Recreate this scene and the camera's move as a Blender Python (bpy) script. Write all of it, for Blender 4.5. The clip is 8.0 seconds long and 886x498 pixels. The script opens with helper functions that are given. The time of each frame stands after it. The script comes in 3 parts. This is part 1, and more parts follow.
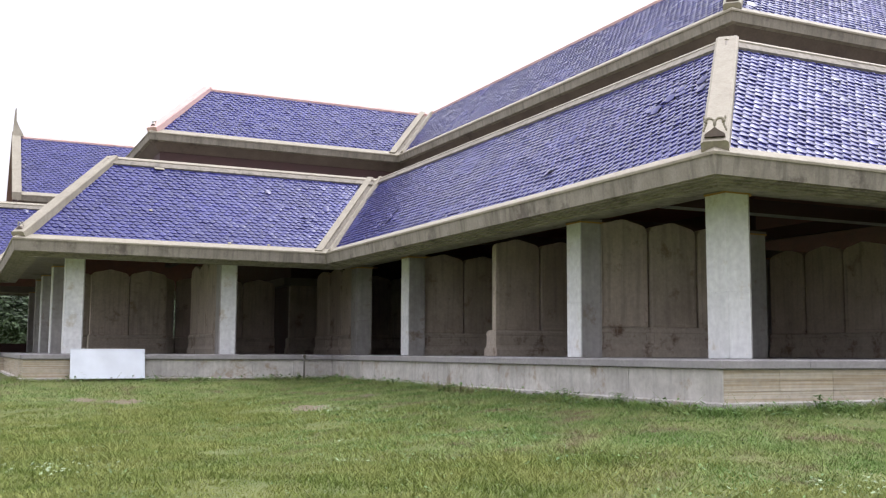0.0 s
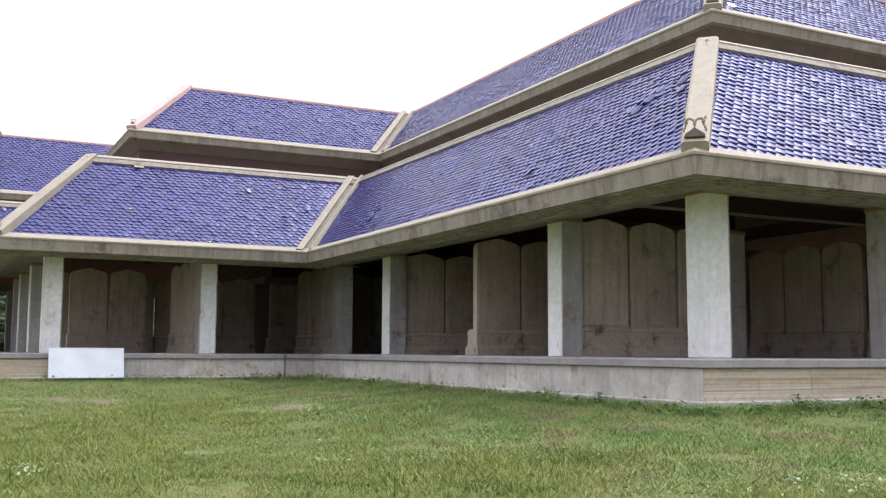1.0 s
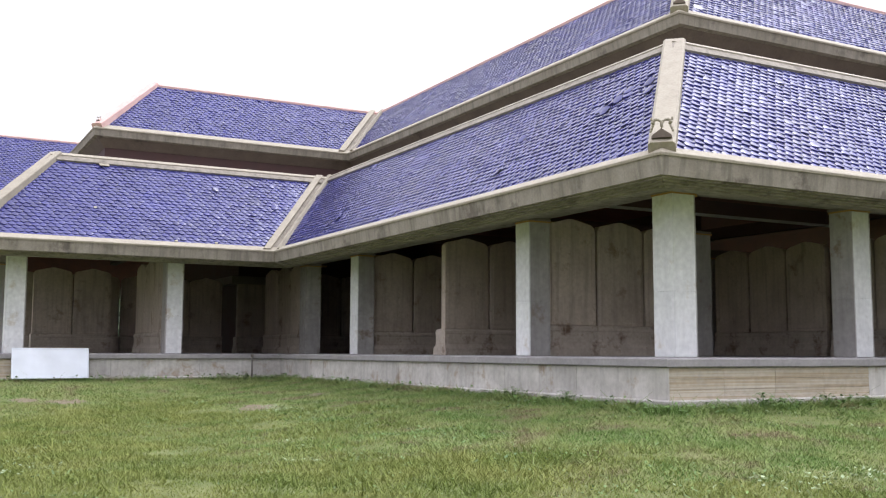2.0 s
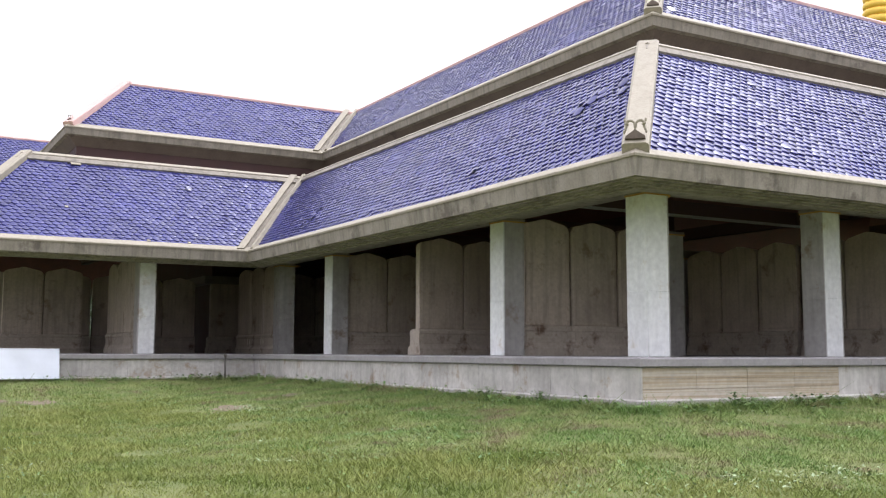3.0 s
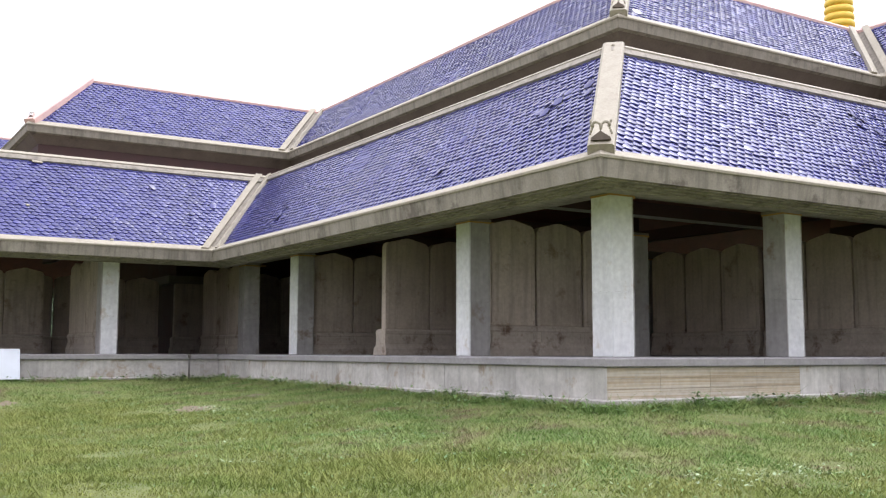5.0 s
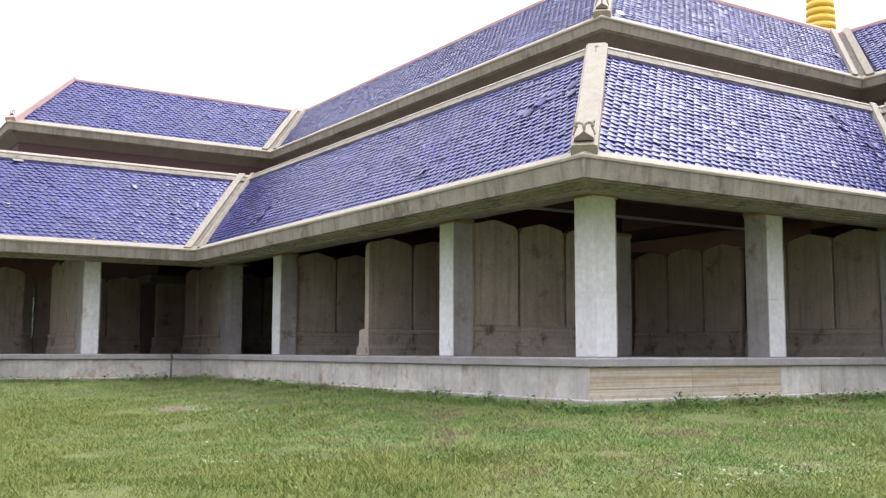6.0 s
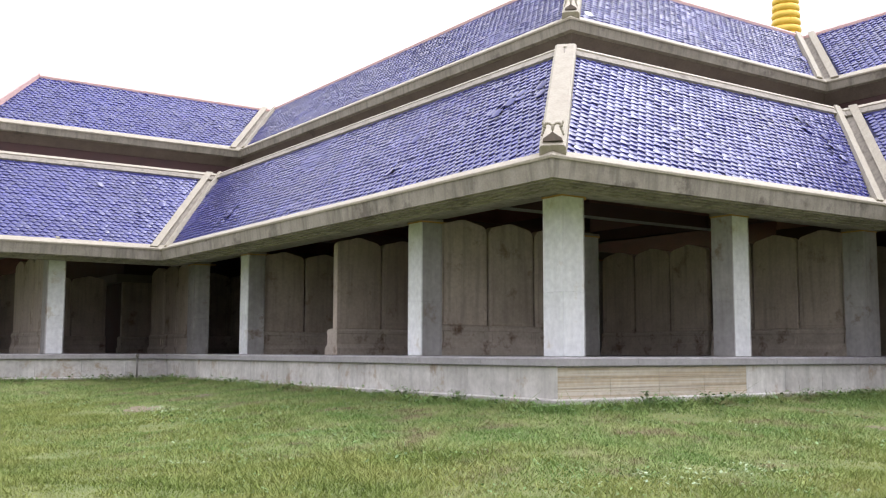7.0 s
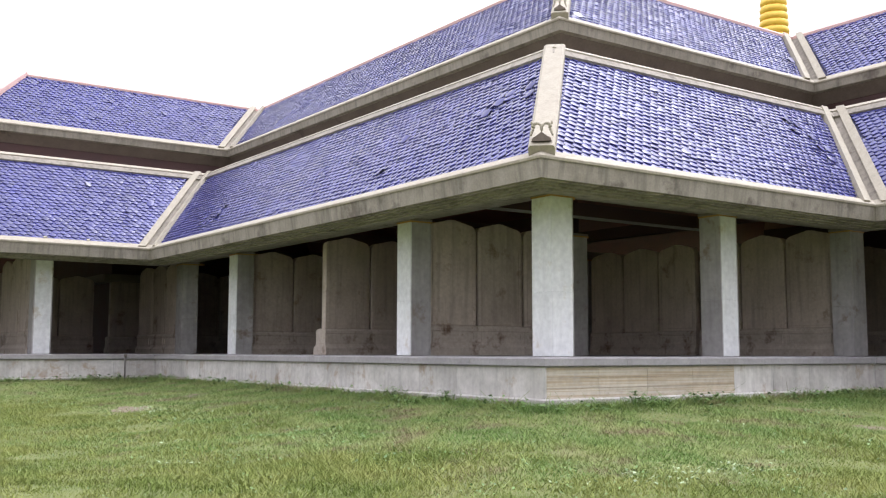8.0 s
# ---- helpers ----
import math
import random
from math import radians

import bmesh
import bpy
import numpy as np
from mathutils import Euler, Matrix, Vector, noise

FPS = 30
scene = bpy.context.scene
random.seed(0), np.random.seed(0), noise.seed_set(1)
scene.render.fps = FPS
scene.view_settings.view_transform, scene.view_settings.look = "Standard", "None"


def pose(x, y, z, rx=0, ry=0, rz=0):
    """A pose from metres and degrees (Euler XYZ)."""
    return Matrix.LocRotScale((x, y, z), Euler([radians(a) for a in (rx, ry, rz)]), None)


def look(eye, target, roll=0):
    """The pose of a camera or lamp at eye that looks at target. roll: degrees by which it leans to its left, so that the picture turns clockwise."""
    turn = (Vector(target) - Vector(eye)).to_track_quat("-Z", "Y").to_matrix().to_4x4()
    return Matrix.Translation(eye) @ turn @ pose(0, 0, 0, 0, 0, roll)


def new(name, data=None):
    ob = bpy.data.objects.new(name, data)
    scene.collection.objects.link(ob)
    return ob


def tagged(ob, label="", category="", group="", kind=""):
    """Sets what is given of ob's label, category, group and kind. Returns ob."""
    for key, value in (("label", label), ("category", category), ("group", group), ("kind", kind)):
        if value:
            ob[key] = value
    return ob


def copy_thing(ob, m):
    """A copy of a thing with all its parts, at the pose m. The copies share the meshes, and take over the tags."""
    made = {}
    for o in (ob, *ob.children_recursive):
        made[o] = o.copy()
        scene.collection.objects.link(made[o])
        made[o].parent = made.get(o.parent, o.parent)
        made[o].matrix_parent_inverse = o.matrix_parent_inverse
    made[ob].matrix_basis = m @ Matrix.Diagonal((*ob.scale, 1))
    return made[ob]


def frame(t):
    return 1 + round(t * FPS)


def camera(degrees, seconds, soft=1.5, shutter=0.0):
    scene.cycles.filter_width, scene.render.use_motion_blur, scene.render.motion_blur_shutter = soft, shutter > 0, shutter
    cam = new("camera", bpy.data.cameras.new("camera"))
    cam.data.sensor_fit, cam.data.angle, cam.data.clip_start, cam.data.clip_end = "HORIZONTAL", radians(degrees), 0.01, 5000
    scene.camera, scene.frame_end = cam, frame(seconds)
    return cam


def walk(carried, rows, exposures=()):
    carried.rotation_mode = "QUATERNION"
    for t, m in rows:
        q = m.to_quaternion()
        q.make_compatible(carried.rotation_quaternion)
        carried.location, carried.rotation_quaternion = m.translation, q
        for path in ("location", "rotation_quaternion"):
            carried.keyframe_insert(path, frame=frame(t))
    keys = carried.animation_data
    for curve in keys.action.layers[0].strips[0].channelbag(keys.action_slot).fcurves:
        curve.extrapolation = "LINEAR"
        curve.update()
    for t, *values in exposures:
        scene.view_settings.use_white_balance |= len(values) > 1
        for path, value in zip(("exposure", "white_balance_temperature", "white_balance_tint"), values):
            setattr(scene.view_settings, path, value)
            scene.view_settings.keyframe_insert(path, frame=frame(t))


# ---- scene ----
# ================= camera =================
cam = camera(47.3, 8.0, soft=1.25)
EYE = Vector((-11.327, -12.849, 0.067))
# seconds, heading clockwise from north, tilt up, lean to the left
TURNS = [
    (0.0, 25.651, 5.870, 0.291),
    (0.5, 25.929, 5.849, 0.300),
    (1.0, 26.726, 5.826, 0.285),
    (1.5, 27.651, 5.815, 0.241),
    (3.0, 29.983, 5.818, 0.147),
    (3.5, 30.476, 5.824, 0.125),
    (4.0, 30.808, 5.826, 0.118),
    (4.5, 31.438, 5.828, 0.118),
    (6.0, 32.854, 5.836, 0.150),
    (6.5, 33.762, 5.830, 0.150),
    (7.0, 34.633, 5.823, 0.140),
    (7.5, 35.161, 5.822, 0.120),
    (8.0, 35.258, 5.821, 0.112),
]


def aim(heading, tilt):
    h, p = radians(heading), radians(tilt)
    return Vector((math.sin(h) * math.cos(p), math.cos(h) * math.cos(p), math.sin(p)))


walk(cam, [(t, look(EYE, EYE + aim(h, p) * 10, lean)) for t, h, p, lean in TURNS],
     exposures=[(0.0, 1.64, 6200, 13.5), (3.0, 1.73, 6200, 13.5), (4.5, 1.79, 6200, 13.5), (6.0, 1.85, 6200, 13.5), (8.0, 1.90, 6200, 13.5)])

# ================= world and light =================
SUN_EL, SUN_AZ = 62.0, 88.0  # elevation, compass bearing of the veiled sun
world = bpy.data.worlds.new("overcast_sky")
scene.world = world
world.use_nodes = True
wn, wl = world.node_tree.nodes, world.node_tree.links
sky = wn.new("ShaderNodeTexSky")
sky.sky_type = "NISHITA"
sky.sun_disc = False
sky.sun_elevation = radians(SUN_EL)
sky.sun_rotation = radians(SUN_AZ)
sky.dust_density = 6.0
sky.air_density = 1.0
veil = wn.new("ShaderNodeHueSaturation")
veil.inputs["Saturation"].default_value = 0.08
wl.new(sky.outputs["Color"], veil.inputs["Color"])
cloud = wn.new("ShaderNodeMix")  # an even cloud layer over the clear sky
cloud.data_type = "RGBA"
cloud.inputs[0].default_value = 0.8
cloud.inputs[7].default_value = (4.72, 4.6, 4.85, 1)
wl.new(veil.outputs["Color"], cloud.inputs[6])
where = wn.new("ShaderNodeTexCoord")
high = wn.new("ShaderNodeSeparateXYZ")
wl.new(where.outputs["Generated"], high.inputs[0])
lift = wn.new("ShaderNodeMapRange")  # an overcast sky is three times brighter overhead than at the horizon
lift.inputs[3].default_value, lift.inputs[4].default_value = 0.40, 1.20
wl.new(high.outputs[2], lift.inputs[0])
shade = wn.new("ShaderNodeVectorMath")
shade.operation = "SCALE"
wl.new(cloud.outputs[2], shade.inputs[0])
wl.new(lift.outputs[0], shade.inputs["Scale"])
wl.new(shade.outputs[0], wn["Background"].inputs["Color"])
wn["Background"].inputs["Strength"].default_value = 0.15

sun_data = bpy.data.lights.new("sun", "SUN")
sun_data.energy, sun_data.angle, sun_data.color = 0.45, radians(22), (1.0, 0.985, 0.97)
sun = new("sun", sun_data)
sun.matrix_world = look(-40 * aim(SUN_AZ + 180, -SUN_EL), (0, 0, 0))


# ================= materials =================
def material(name, color, second, rough=0.7, scale=3.0, fine=40.0, bump=0.15, spread=0.5, stretch=(1, 1, 1),
             spots=None, spot_at=0.62, spot_scale=1.6, streak=0.0, jitter=0.0, metal=0.0, island=False, uneven=0.08, spec=0.5):
    """Two tones mixed by a broad noise, a fine grain in colour and relief, optional stains and run-off streaks."""
    m = bpy.data.materials.new(name)
    m.use_nodes = True
    n, l = m.node_tree.nodes, m.node_tree.links
    b = n["Principled BSDF"]
    co = n.new("ShaderNodeTexCoord")
    mp = n.new("ShaderNodeMapping")
    mp.inputs["Scale"].default_value = stretch
    geo = n.new("ShaderNodeNewGeometry")
    l.new(geo.outputs["Position"], mp.inputs["Vector"])
    broad = n.new("ShaderNodeTexNoise")
    broad.inputs["Scale"].default_value = scale
    broad.inputs["Detail"].default_value = 6
    broad.inputs["Roughness"].default_value = 0.62
    l.new(mp.outputs["Vector"], broad.inputs["Vector"])
    ramp = n.new("ShaderNodeValToRGB")
    ramp.color_ramp.elements[0].position = 0.5 - spread * 0.4
    ramp.color_ramp.elements[1].position = 0.5 + spread * 0.4
    ramp.color_ramp.elements[0].color = (*color, 1)
    ramp.color_ramp.elements[1].color = (*second, 1)
    l.new(broad.outputs["Fac"], ramp.inputs["Fac"])
    out = ramp.outputs["Color"]
    grain = n.new("ShaderNodeTexNoise")
    grain.inputs["Scale"].default_value = fine
    grain.inputs["Detail"].default_value = 4
    l.new(geo.outputs["Position"], grain.inputs["Vector"])

    def mix(kind, fac, a, c):
        x = n.new("ShaderNodeMix")
        x.data_type, x.blend_type = "RGBA", kind
        if isinstance(fac, float):
            x.inputs[0].default_value = fac
        else:
            l.new(fac, x.inputs[0])
        l.new(a, x.inputs[6])
        if isinstance(c, tuple):
            x.inputs[7].default_value = (*c, 1)
        else:
            l.new(c, x.inputs[7])
        return x.outputs[2]

    def remap(value, a, c, lo=0.0, hi=1.0):
        x = n.new("ShaderNodeMapRange")
        x.inputs[1].default_value, x.inputs[2].default_value = a, c
        x.inputs[3].default_value, x.inputs[4].default_value = lo, hi
        l.new(value, x.inputs[0])
        return x.outputs[0]

    g = n.new("ShaderNodeCombineColor")
    gv = remap(grain.outputs["Fac"], 0.25, 0.75, 0.78, 1.12)
    for k in range(3):
        l.new(gv, g.inputs[k])
    out = mix("MULTIPLY", 0.7, out, g.outputs[0])
    if spots:
        sp = n.new("ShaderNodeTexNoise")
        sp.inputs["Scale"].default_value = spot_scale
        sp.inputs["Detail"].default_value = 8
        sp.inputs["Roughness"].default_value = 0.7
        l.new(geo.outputs["Position"], sp.inputs["Vector"])
        out = mix("MIX", remap(sp.outputs["Fac"], spot_at, spot_at + 0.12), out, spots)
    if streak:
        sm = n.new("ShaderNodeMapping")
        sm.inputs["Scale"].default_value = (5, 5, 0.35)
        l.new(geo.outputs["Position"], sm.inputs["Vector"])
        st = n.new("ShaderNodeTexNoise")
        st.inputs["Scale"].default_value = 1.6
        st.inputs["Detail"].default_value = 7
        l.new(sm.outputs["Vector"], st.inputs["Vector"])
        f = remap(st.outputs["Fac"], 0.48, 0.72, 0.0, streak)
        out = mix("MIX", f, out, tuple(c * 0.42 for c in color))
    if jitter:
        if island:
            rnd = geo.outputs["Random Per Island"]
        else:
            oi = n.new("ShaderNodeObjectInfo")
            rnd = oi.outputs["Random"]
        j = n.new("ShaderNodeCombineColor")
        jv = remap(rnd, 0, 1, 1 - jitter, 1 + jitter)
        for k in range(3):
            l.new(jv, j.inputs[k])
        out = mix("MULTIPLY", 1.0, out, j.outputs[0])
    l.new(out, b.inputs["Base Color"])
    b.inputs["Roughness"].default_value = rough
    l.new(remap(broad.outputs["Fac"], 0.3, 0.7, max(rough - uneven, 0.03), min(rough + uneven, 1)), b.inputs["Roughness"])
    b.inputs["Metallic"].default_value = metal
    b.inputs["Specular IOR Level"].default_value = spec
    if bump:
        bp = n.new("ShaderNodeBump")
        bp.inputs["Strength"].default_value = bump
        bp.inputs["Distance"].default_value = 0.02
        l.new(grain.outputs["Fac"], bp.inputs["Height"])
        l.new(bp.outputs["Normal"], b.inputs["Normal"])
    return m


TILE_ONE = material("blue_glaze", (0.028, 0.029, 0.128), (0.048, 0.050, 0.195), rough=0.23, scale=0.45, fine=60, bump=0.03, jitter=0.16, uneven=0.10, spec=0.35)
TILE_MANY = material("blue_glaze_joined", (0.028, 0.029, 0.128), (0.048, 0.050, 0.195), rough=0.23, scale=0.45, fine=60, bump=0.03, jitter=0.16, uneven=0.10, spec=0.35, island=True)
BED = material("roof_bed", (0.04, 0.04, 0.10), (0.06, 0.06, 0.14), rough=0.9)
CREAM = material("cream_paint", (0.30, 0.268, 0.205), (0.37, 0.335, 0.265), rough=0.75, scale=2, fine=25, spots=(0.30, 0.255, 0.20), spot_at=0.60, streak=0.22)
FASCIA = material("weathered_cement", (0.23, 0.205, 0.165), (0.31, 0.28, 0.235), rough=0.85, scale=1.8, fine=30, spread=0.35, spots=(0.13, 0.11, 0.09), spot_at=0.55, streak=0.6)
SOFFIT = material("soffit_cement", (0.20, 0.18, 0.15), (0.26, 0.235, 0.20), rough=0.9, scale=1.2, fine=22, spots=(0.17, 0.15, 0.12), spot_at=0.6)
TIMBER = material("brown_timber", (0.11, 0.085, 0.07), (0.17, 0.135, 0.11), rough=0.8, scale=2, fine=20, spots=(0.06, 0.045, 0.04), spot_at=0.6)
RIDGE = material("terracotta_ridge", (0.58, 0.37, 0.33), (0.66, 0.46, 0.42), rough=0.75, scale=3)
MAROON = material("maroon_board", (0.05, 0.024, 0.022), (0.075, 0.035, 0.032), rough=0.7, scale=2)
RED = material("red_boards", (0.13, 0.042, 0.038), (0.19, 0.066, 0.056), rough=0.65, scale=2.4, fine=20, spots=(0.10, 0.05, 0.05), spot_at=0.62)
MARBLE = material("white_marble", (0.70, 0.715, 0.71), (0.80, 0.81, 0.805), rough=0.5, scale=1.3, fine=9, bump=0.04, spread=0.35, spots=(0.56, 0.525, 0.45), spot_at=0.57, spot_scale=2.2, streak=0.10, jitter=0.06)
# column marble, darkened to paint in the shade of sheltered faces; stains on top
SHADED_MARBLE = material("shaded_marble", (0.36, 0.345, 0.33), (0.47, 0.455, 0.44), rough=0.6, scale=1.3, fine=9, bump=0.04, spread=0.4, spots=(0.25, 0.20, 0.15), spot_at=0.56, spot_scale=2.2, streak=0.3, jitter=0.08)
STELE = material("stele_marble", (0.42, 0.352, 0.285), (0.55, 0.475, 0.395), rough=0.6, scale=1.5, fine=14, bump=0.06, spots=(0.25, 0.185, 0.125), spot_at=0.57, streak=0.4, jitter=0.12)
STELE_BASE = material("stele_base_marble", (0.40, 0.34, 0.28), (0.53, 0.47, 0.395), rough=0.65, scale=2.2, fine=14, bump=0.08, spots=(0.15, 0.095, 0.06), spot_at=0.54, jitter=0.08)
PLINTH = material("plinth_marble", (0.40, 0.38, 0.355), (0.56, 0.54, 0.515), rough=0.6, scale=1.3, fine=12, bump=0.06, spread=0.35, spots=(0.30, 0.235, 0.17), spot_at=0.54, streak=0.3, jitter=0.09)
BANDED = material("banded_marble", (0.38, 0.30, 0.20), (0.52, 0.47, 0.39), rough=0.6, scale=1.3, fine=12, bump=0.06, stretch=(0.25, 0.25, 24), spread=0.3, spots=(0.36, 0.34, 0.31), spot_at=0.56, spot_scale=0.9, jitter=0.07)
CAPSTONE = material("plinth_cap_stone", (0.23, 0.22, 0.225), (0.33, 0.315, 0.32), rough=0.6, scale=1.5, fine=15, spots=(0.27, 0.255, 0.25), spot_at=0.6, jitter=0.06)
FLOOR = material("gallery_floor_stone", (0.11, 0.105, 0.10), (0.15, 0.145, 0.14), rough=0.5, scale=1.0, fine=10)
GILT = material("gilded_trim", (0.45, 0.25, 0.06), (0.55, 0.33, 0.10), rough=0.5, metal=0.3)
GOLD = material("gold_spire", (0.80, 0.50, 0.06), (0.88, 0.60, 0.12), rough=0.38, scale=2, metal=0.25, bump=0.03)
GROUND = material("lawn_soil", (0.105, 0.130, 0.035), (0.150, 0.165, 0.052), rough=1.0, scale=1.2, fine=45, bump=0.5, spread=0.3, spots=(0.17, 0.125, 0.075), spot_at=0.64, spot_scale=0.55)
BLADE = material("grass_blades", (0.142, 0.192, 0.040), (0.236, 0.260, 0.076), rough=0.75, scale=0.8, spread=0.3, spots=(0.185, 0.165, 0.085), spot_at=0.60, spot_scale=0.9, fine=5, bump=0, jitter=0.18, island=True, spec=0.25)
BANK = material("bank_grass", (0.145, 0.235, 0.062), (0.265, 0.315, 0.115), rough=0.8, scale=1.1, fine=5, bump=0, spread=0.28, spots=(0.21, 0.165, 0.105), spot_at=0.52, spot_scale=1.0, jitter=0.25, island=True, spec=0.25)
SOIL = material("bare_soil", (0.13, 0.105, 0.065), (0.20, 0.155, 0.11), rough=1.0, scale=3, fine=25, bump=0.6)
WEED = material("weed_leaves", (0.075, 0.15, 0.035), (0.13, 0.225, 0.06), rough=0.6, scale=1.5, bump=0, jitter=0.3, island=True)
PALE_WEED = material("pale_weed_leaves", (0.20, 0.28, 0.14), (0.30, 0.37, 0.21), rough=0.7, scale=2, bump=0, jitter=0.3, island=True)
BOARD = material("white_board", (0.68, 0.72, 0.80), (0.72, 0.76, 0.83), rough=0.35, scale=1, fine=1.5, bump=0)
STEEL = material("dull_steel", (0.12, 0.11, 0.10), (0.2, 0.18, 0.16), rough=0.6, metal=0.4)
PIPE = material("grey_painted_steel", (0.3, 0.3, 0.29), (0.36, 0.36, 0.34), rough=0.5)
BARK = material("bark", (0.10, 0.08, 0.06), (0.16, 0.13, 0.10), rough=0.95, scale=6)
LEAF = material("tree_leaves", (0.025, 0.05, 0.018), (0.055, 0.085, 0.03), rough=0.7, scale=0.7, bump=0, jitter=0.4, island=True)


# ================= mesh helpers =================
def mesh_of(name, verts, faces, mat):
    me = bpy.data.meshes.new(name)
    me.from_pydata([tuple(v) for v in verts], [], faces)
    me.materials.append(mat)
    me.update()
    return me


def fixed(me):
    bm = bmesh.new()
    bm.from_mesh(me)
    bmesh.ops.recalc_face_normals(bm, faces=bm.faces)
    bm.to_mesh(me)
    bm.free()
    return me


def part(name, bm, mat, parent=None, label="", at=None):
    """Links a bmesh as one mesh object, under a thing or part if one is given."""
    me = bpy.data.meshes.new(name)
    bmesh.ops.recalc_face_normals(bm, faces=bm.faces)
    bm.to_mesh(me)
    bm.free()
    me.materials.append(mat)
    ob = new(name, me)
    if at is not None:
        ob.matrix_basis = at
    if parent is not None:
        ob.parent = parent
    if label:
        tagged(ob, label)
    return ob


def block(bm, x0, x1, y0, y1, z0, z1, bevel=0.0):
    got = bmesh.ops.create_cube(bm, size=1.0)["verts"]
    for v in got:
        v.co = Vector(((x0 + x1) / 2 + v.co.x * (x1 - x0), (y0 + y1) / 2 + v.co.y * (y1 - y0), (z0 + z1) / 2 + v.co.z * (z1 - z0)))
    if bevel:
        edges = {e for v in got for e in v.link_edges}
        bmesh.ops.bevel(bm, geom=list(edges), offset=bevel, segments=1, affect="EDGES")
    return bm


def box(x0, x1, y0, y1, z0, z1, bevel=0.0):
    return block(bmesh.new(), x0, x1, y0, y1, z0, z1, bevel)


def prism(points_a, points_b):
    """A closed solid between two matching polygons."""
    bm = bmesh.new()
    a = [bm.verts.new(p) for p in points_a]
    b = [bm.verts.new(p) for p in points_b]
    k = len(a)
    bm.faces.new(a)
    bm.faces.new(b[::-1])
    for i in range(k):
        bm.faces.new((a[i], b[i], b[(i + 1) % k], a[(i + 1) % k]))
    return bm


def lathe(profile, n=24, centre=(0, 0)):
    bm = bmesh.new()
    rings = [[bm.verts.new((centre[0] + r * math.cos(2 * math.pi * k / n), centre[1] + r * math.sin(2 * math.pi * k / n), z)) for k in range(n)] for r, z in profile]
    for a, b in zip(rings, rings[1:]):
        for k in range(n):
            bm.faces.new((a[k], a[(k + 1) % n], b[(k + 1) % n], b[k])).smooth = True
    bm.faces.new(rings[0][::-1])
    bm.faces.new(rings[-1])
    return bm


# ================= plan of the gallery =================
W = 0.508                 # column width
BAY = 4.316
SPAN = 2 * 4.631          # outer to inner column line
# the outer column line, walked with the building on the right side
LINE = [Vector(p) for p in ((24.0, -8.34), (8.696, -8.34), (8.696, 0), (0, 0), (0, 16.969), (-8.5, 16.969), (-8.5, 28.4), (-20.0, 28.4))]
SEGS = []
for a, b in zip(LINE, LINE[1:]):
    t = (b - a).normalized()
    SEGS.append((a, t, Vector((t.y, -t.x)), (b - a).length))
COMPASS = ["a", "b", "c", "d", "e", "f", "g"]


def ends(k, d):
    """Where a line at depth d behind the columns begins and ends along segment k."""
    a, t, n, length = SEGS[k]
    s0 = d * SEGS[k - 1][2].dot(t) if k > 0 else 0.0
    s1 = length + (d * SEGS[k + 1][2].dot(t) if k + 1 < len(SEGS) else 0.0)
    return s0, s1


def place(k, s, d, z):
    a, t, n, _ = SEGS[k]
    p = a + t * s + n * d
    return Vector((p.x, p.y, z))


def sweep(k, profile, cut=None):
    """A solid of that profile (depth, height) along segment k, mitred at the corners."""
    one, two = [], []
    for d, z in profile:
        s0, s1 = ends(k, d)
        if cut is not None:
            s1 = min(s1, cut)
        one.append(place(k, s0, d, z))
        two.append(place(k, s1, d, z))
    return prism(one, two)


def turn_kind(i):
    """+1 at an outer corner (hip), -1 at an inner one (valley)."""
    return 1 if SEGS[i - 1][2].dot(SEGS[i][1]) > 0 else -1


# ================= ground =================
BOXES = [(-1.25, -1.25), (7.45, -9.6), (-9.6, 15.72)]  # south-west corners of the plinth's blocks


def clear_of_plinth(x, y):
    best = 1e9
    for cx, cy in BOXES:
        best = min(best, math.hypot(max(cx - x, 0), max(cy - y, 0)))
    return best


def ground_z(x, y):
    d = clear_of_plinth(x, y)
    z = -0.68 - 0.77 * (1 - math.exp(-max(d, 0) / 5.0))
    z -= 0.06 * math.exp(-((x + 1.3) ** 2 + (y + 1.3) ** 2) / 40.0)
    amp = min(d / 2.0, 1.0)
    z += 0.05 * amp * noise.noise(Vector((x * 0.35, y * 0.35, 3.1))) + 0.025 * min(amp + 0.3, 1) * noise.noise(Vector((x * 1.3, y * 1.3, 7.7)))
    return z


def build_ground():
    xs = [-3000, -800, -250, -90, -50] + [-32 + 0.5 * i for i in range(125)] + [40, 60, 100, 300, 900, 3000]
    ys = [-3000, -800, -250, -90, -45] + [-24 + 0.5 * i for i in range(125)] + [50, 70, 120, 300, 900, 3000]
    verts = [(x, y, ground_z(x, y)) for y in ys for x in xs]
    k = len(xs)
    faces = [(j * k + i, j * k + i + 1, (j + 1) * k + i + 1, (j + 1) * k + i) for j in range(len(ys) - 1) for i in range(k - 1)]
    me = mesh_of("ground", verts, faces, GROUND)
    me.polygons.foreach_set("use_smooth", [True] * len(me.polygons))
    tagged(new("ground", me), "uneven green lawn sloping down from the stone plinth", "lawn", kind="structure")


build_ground()

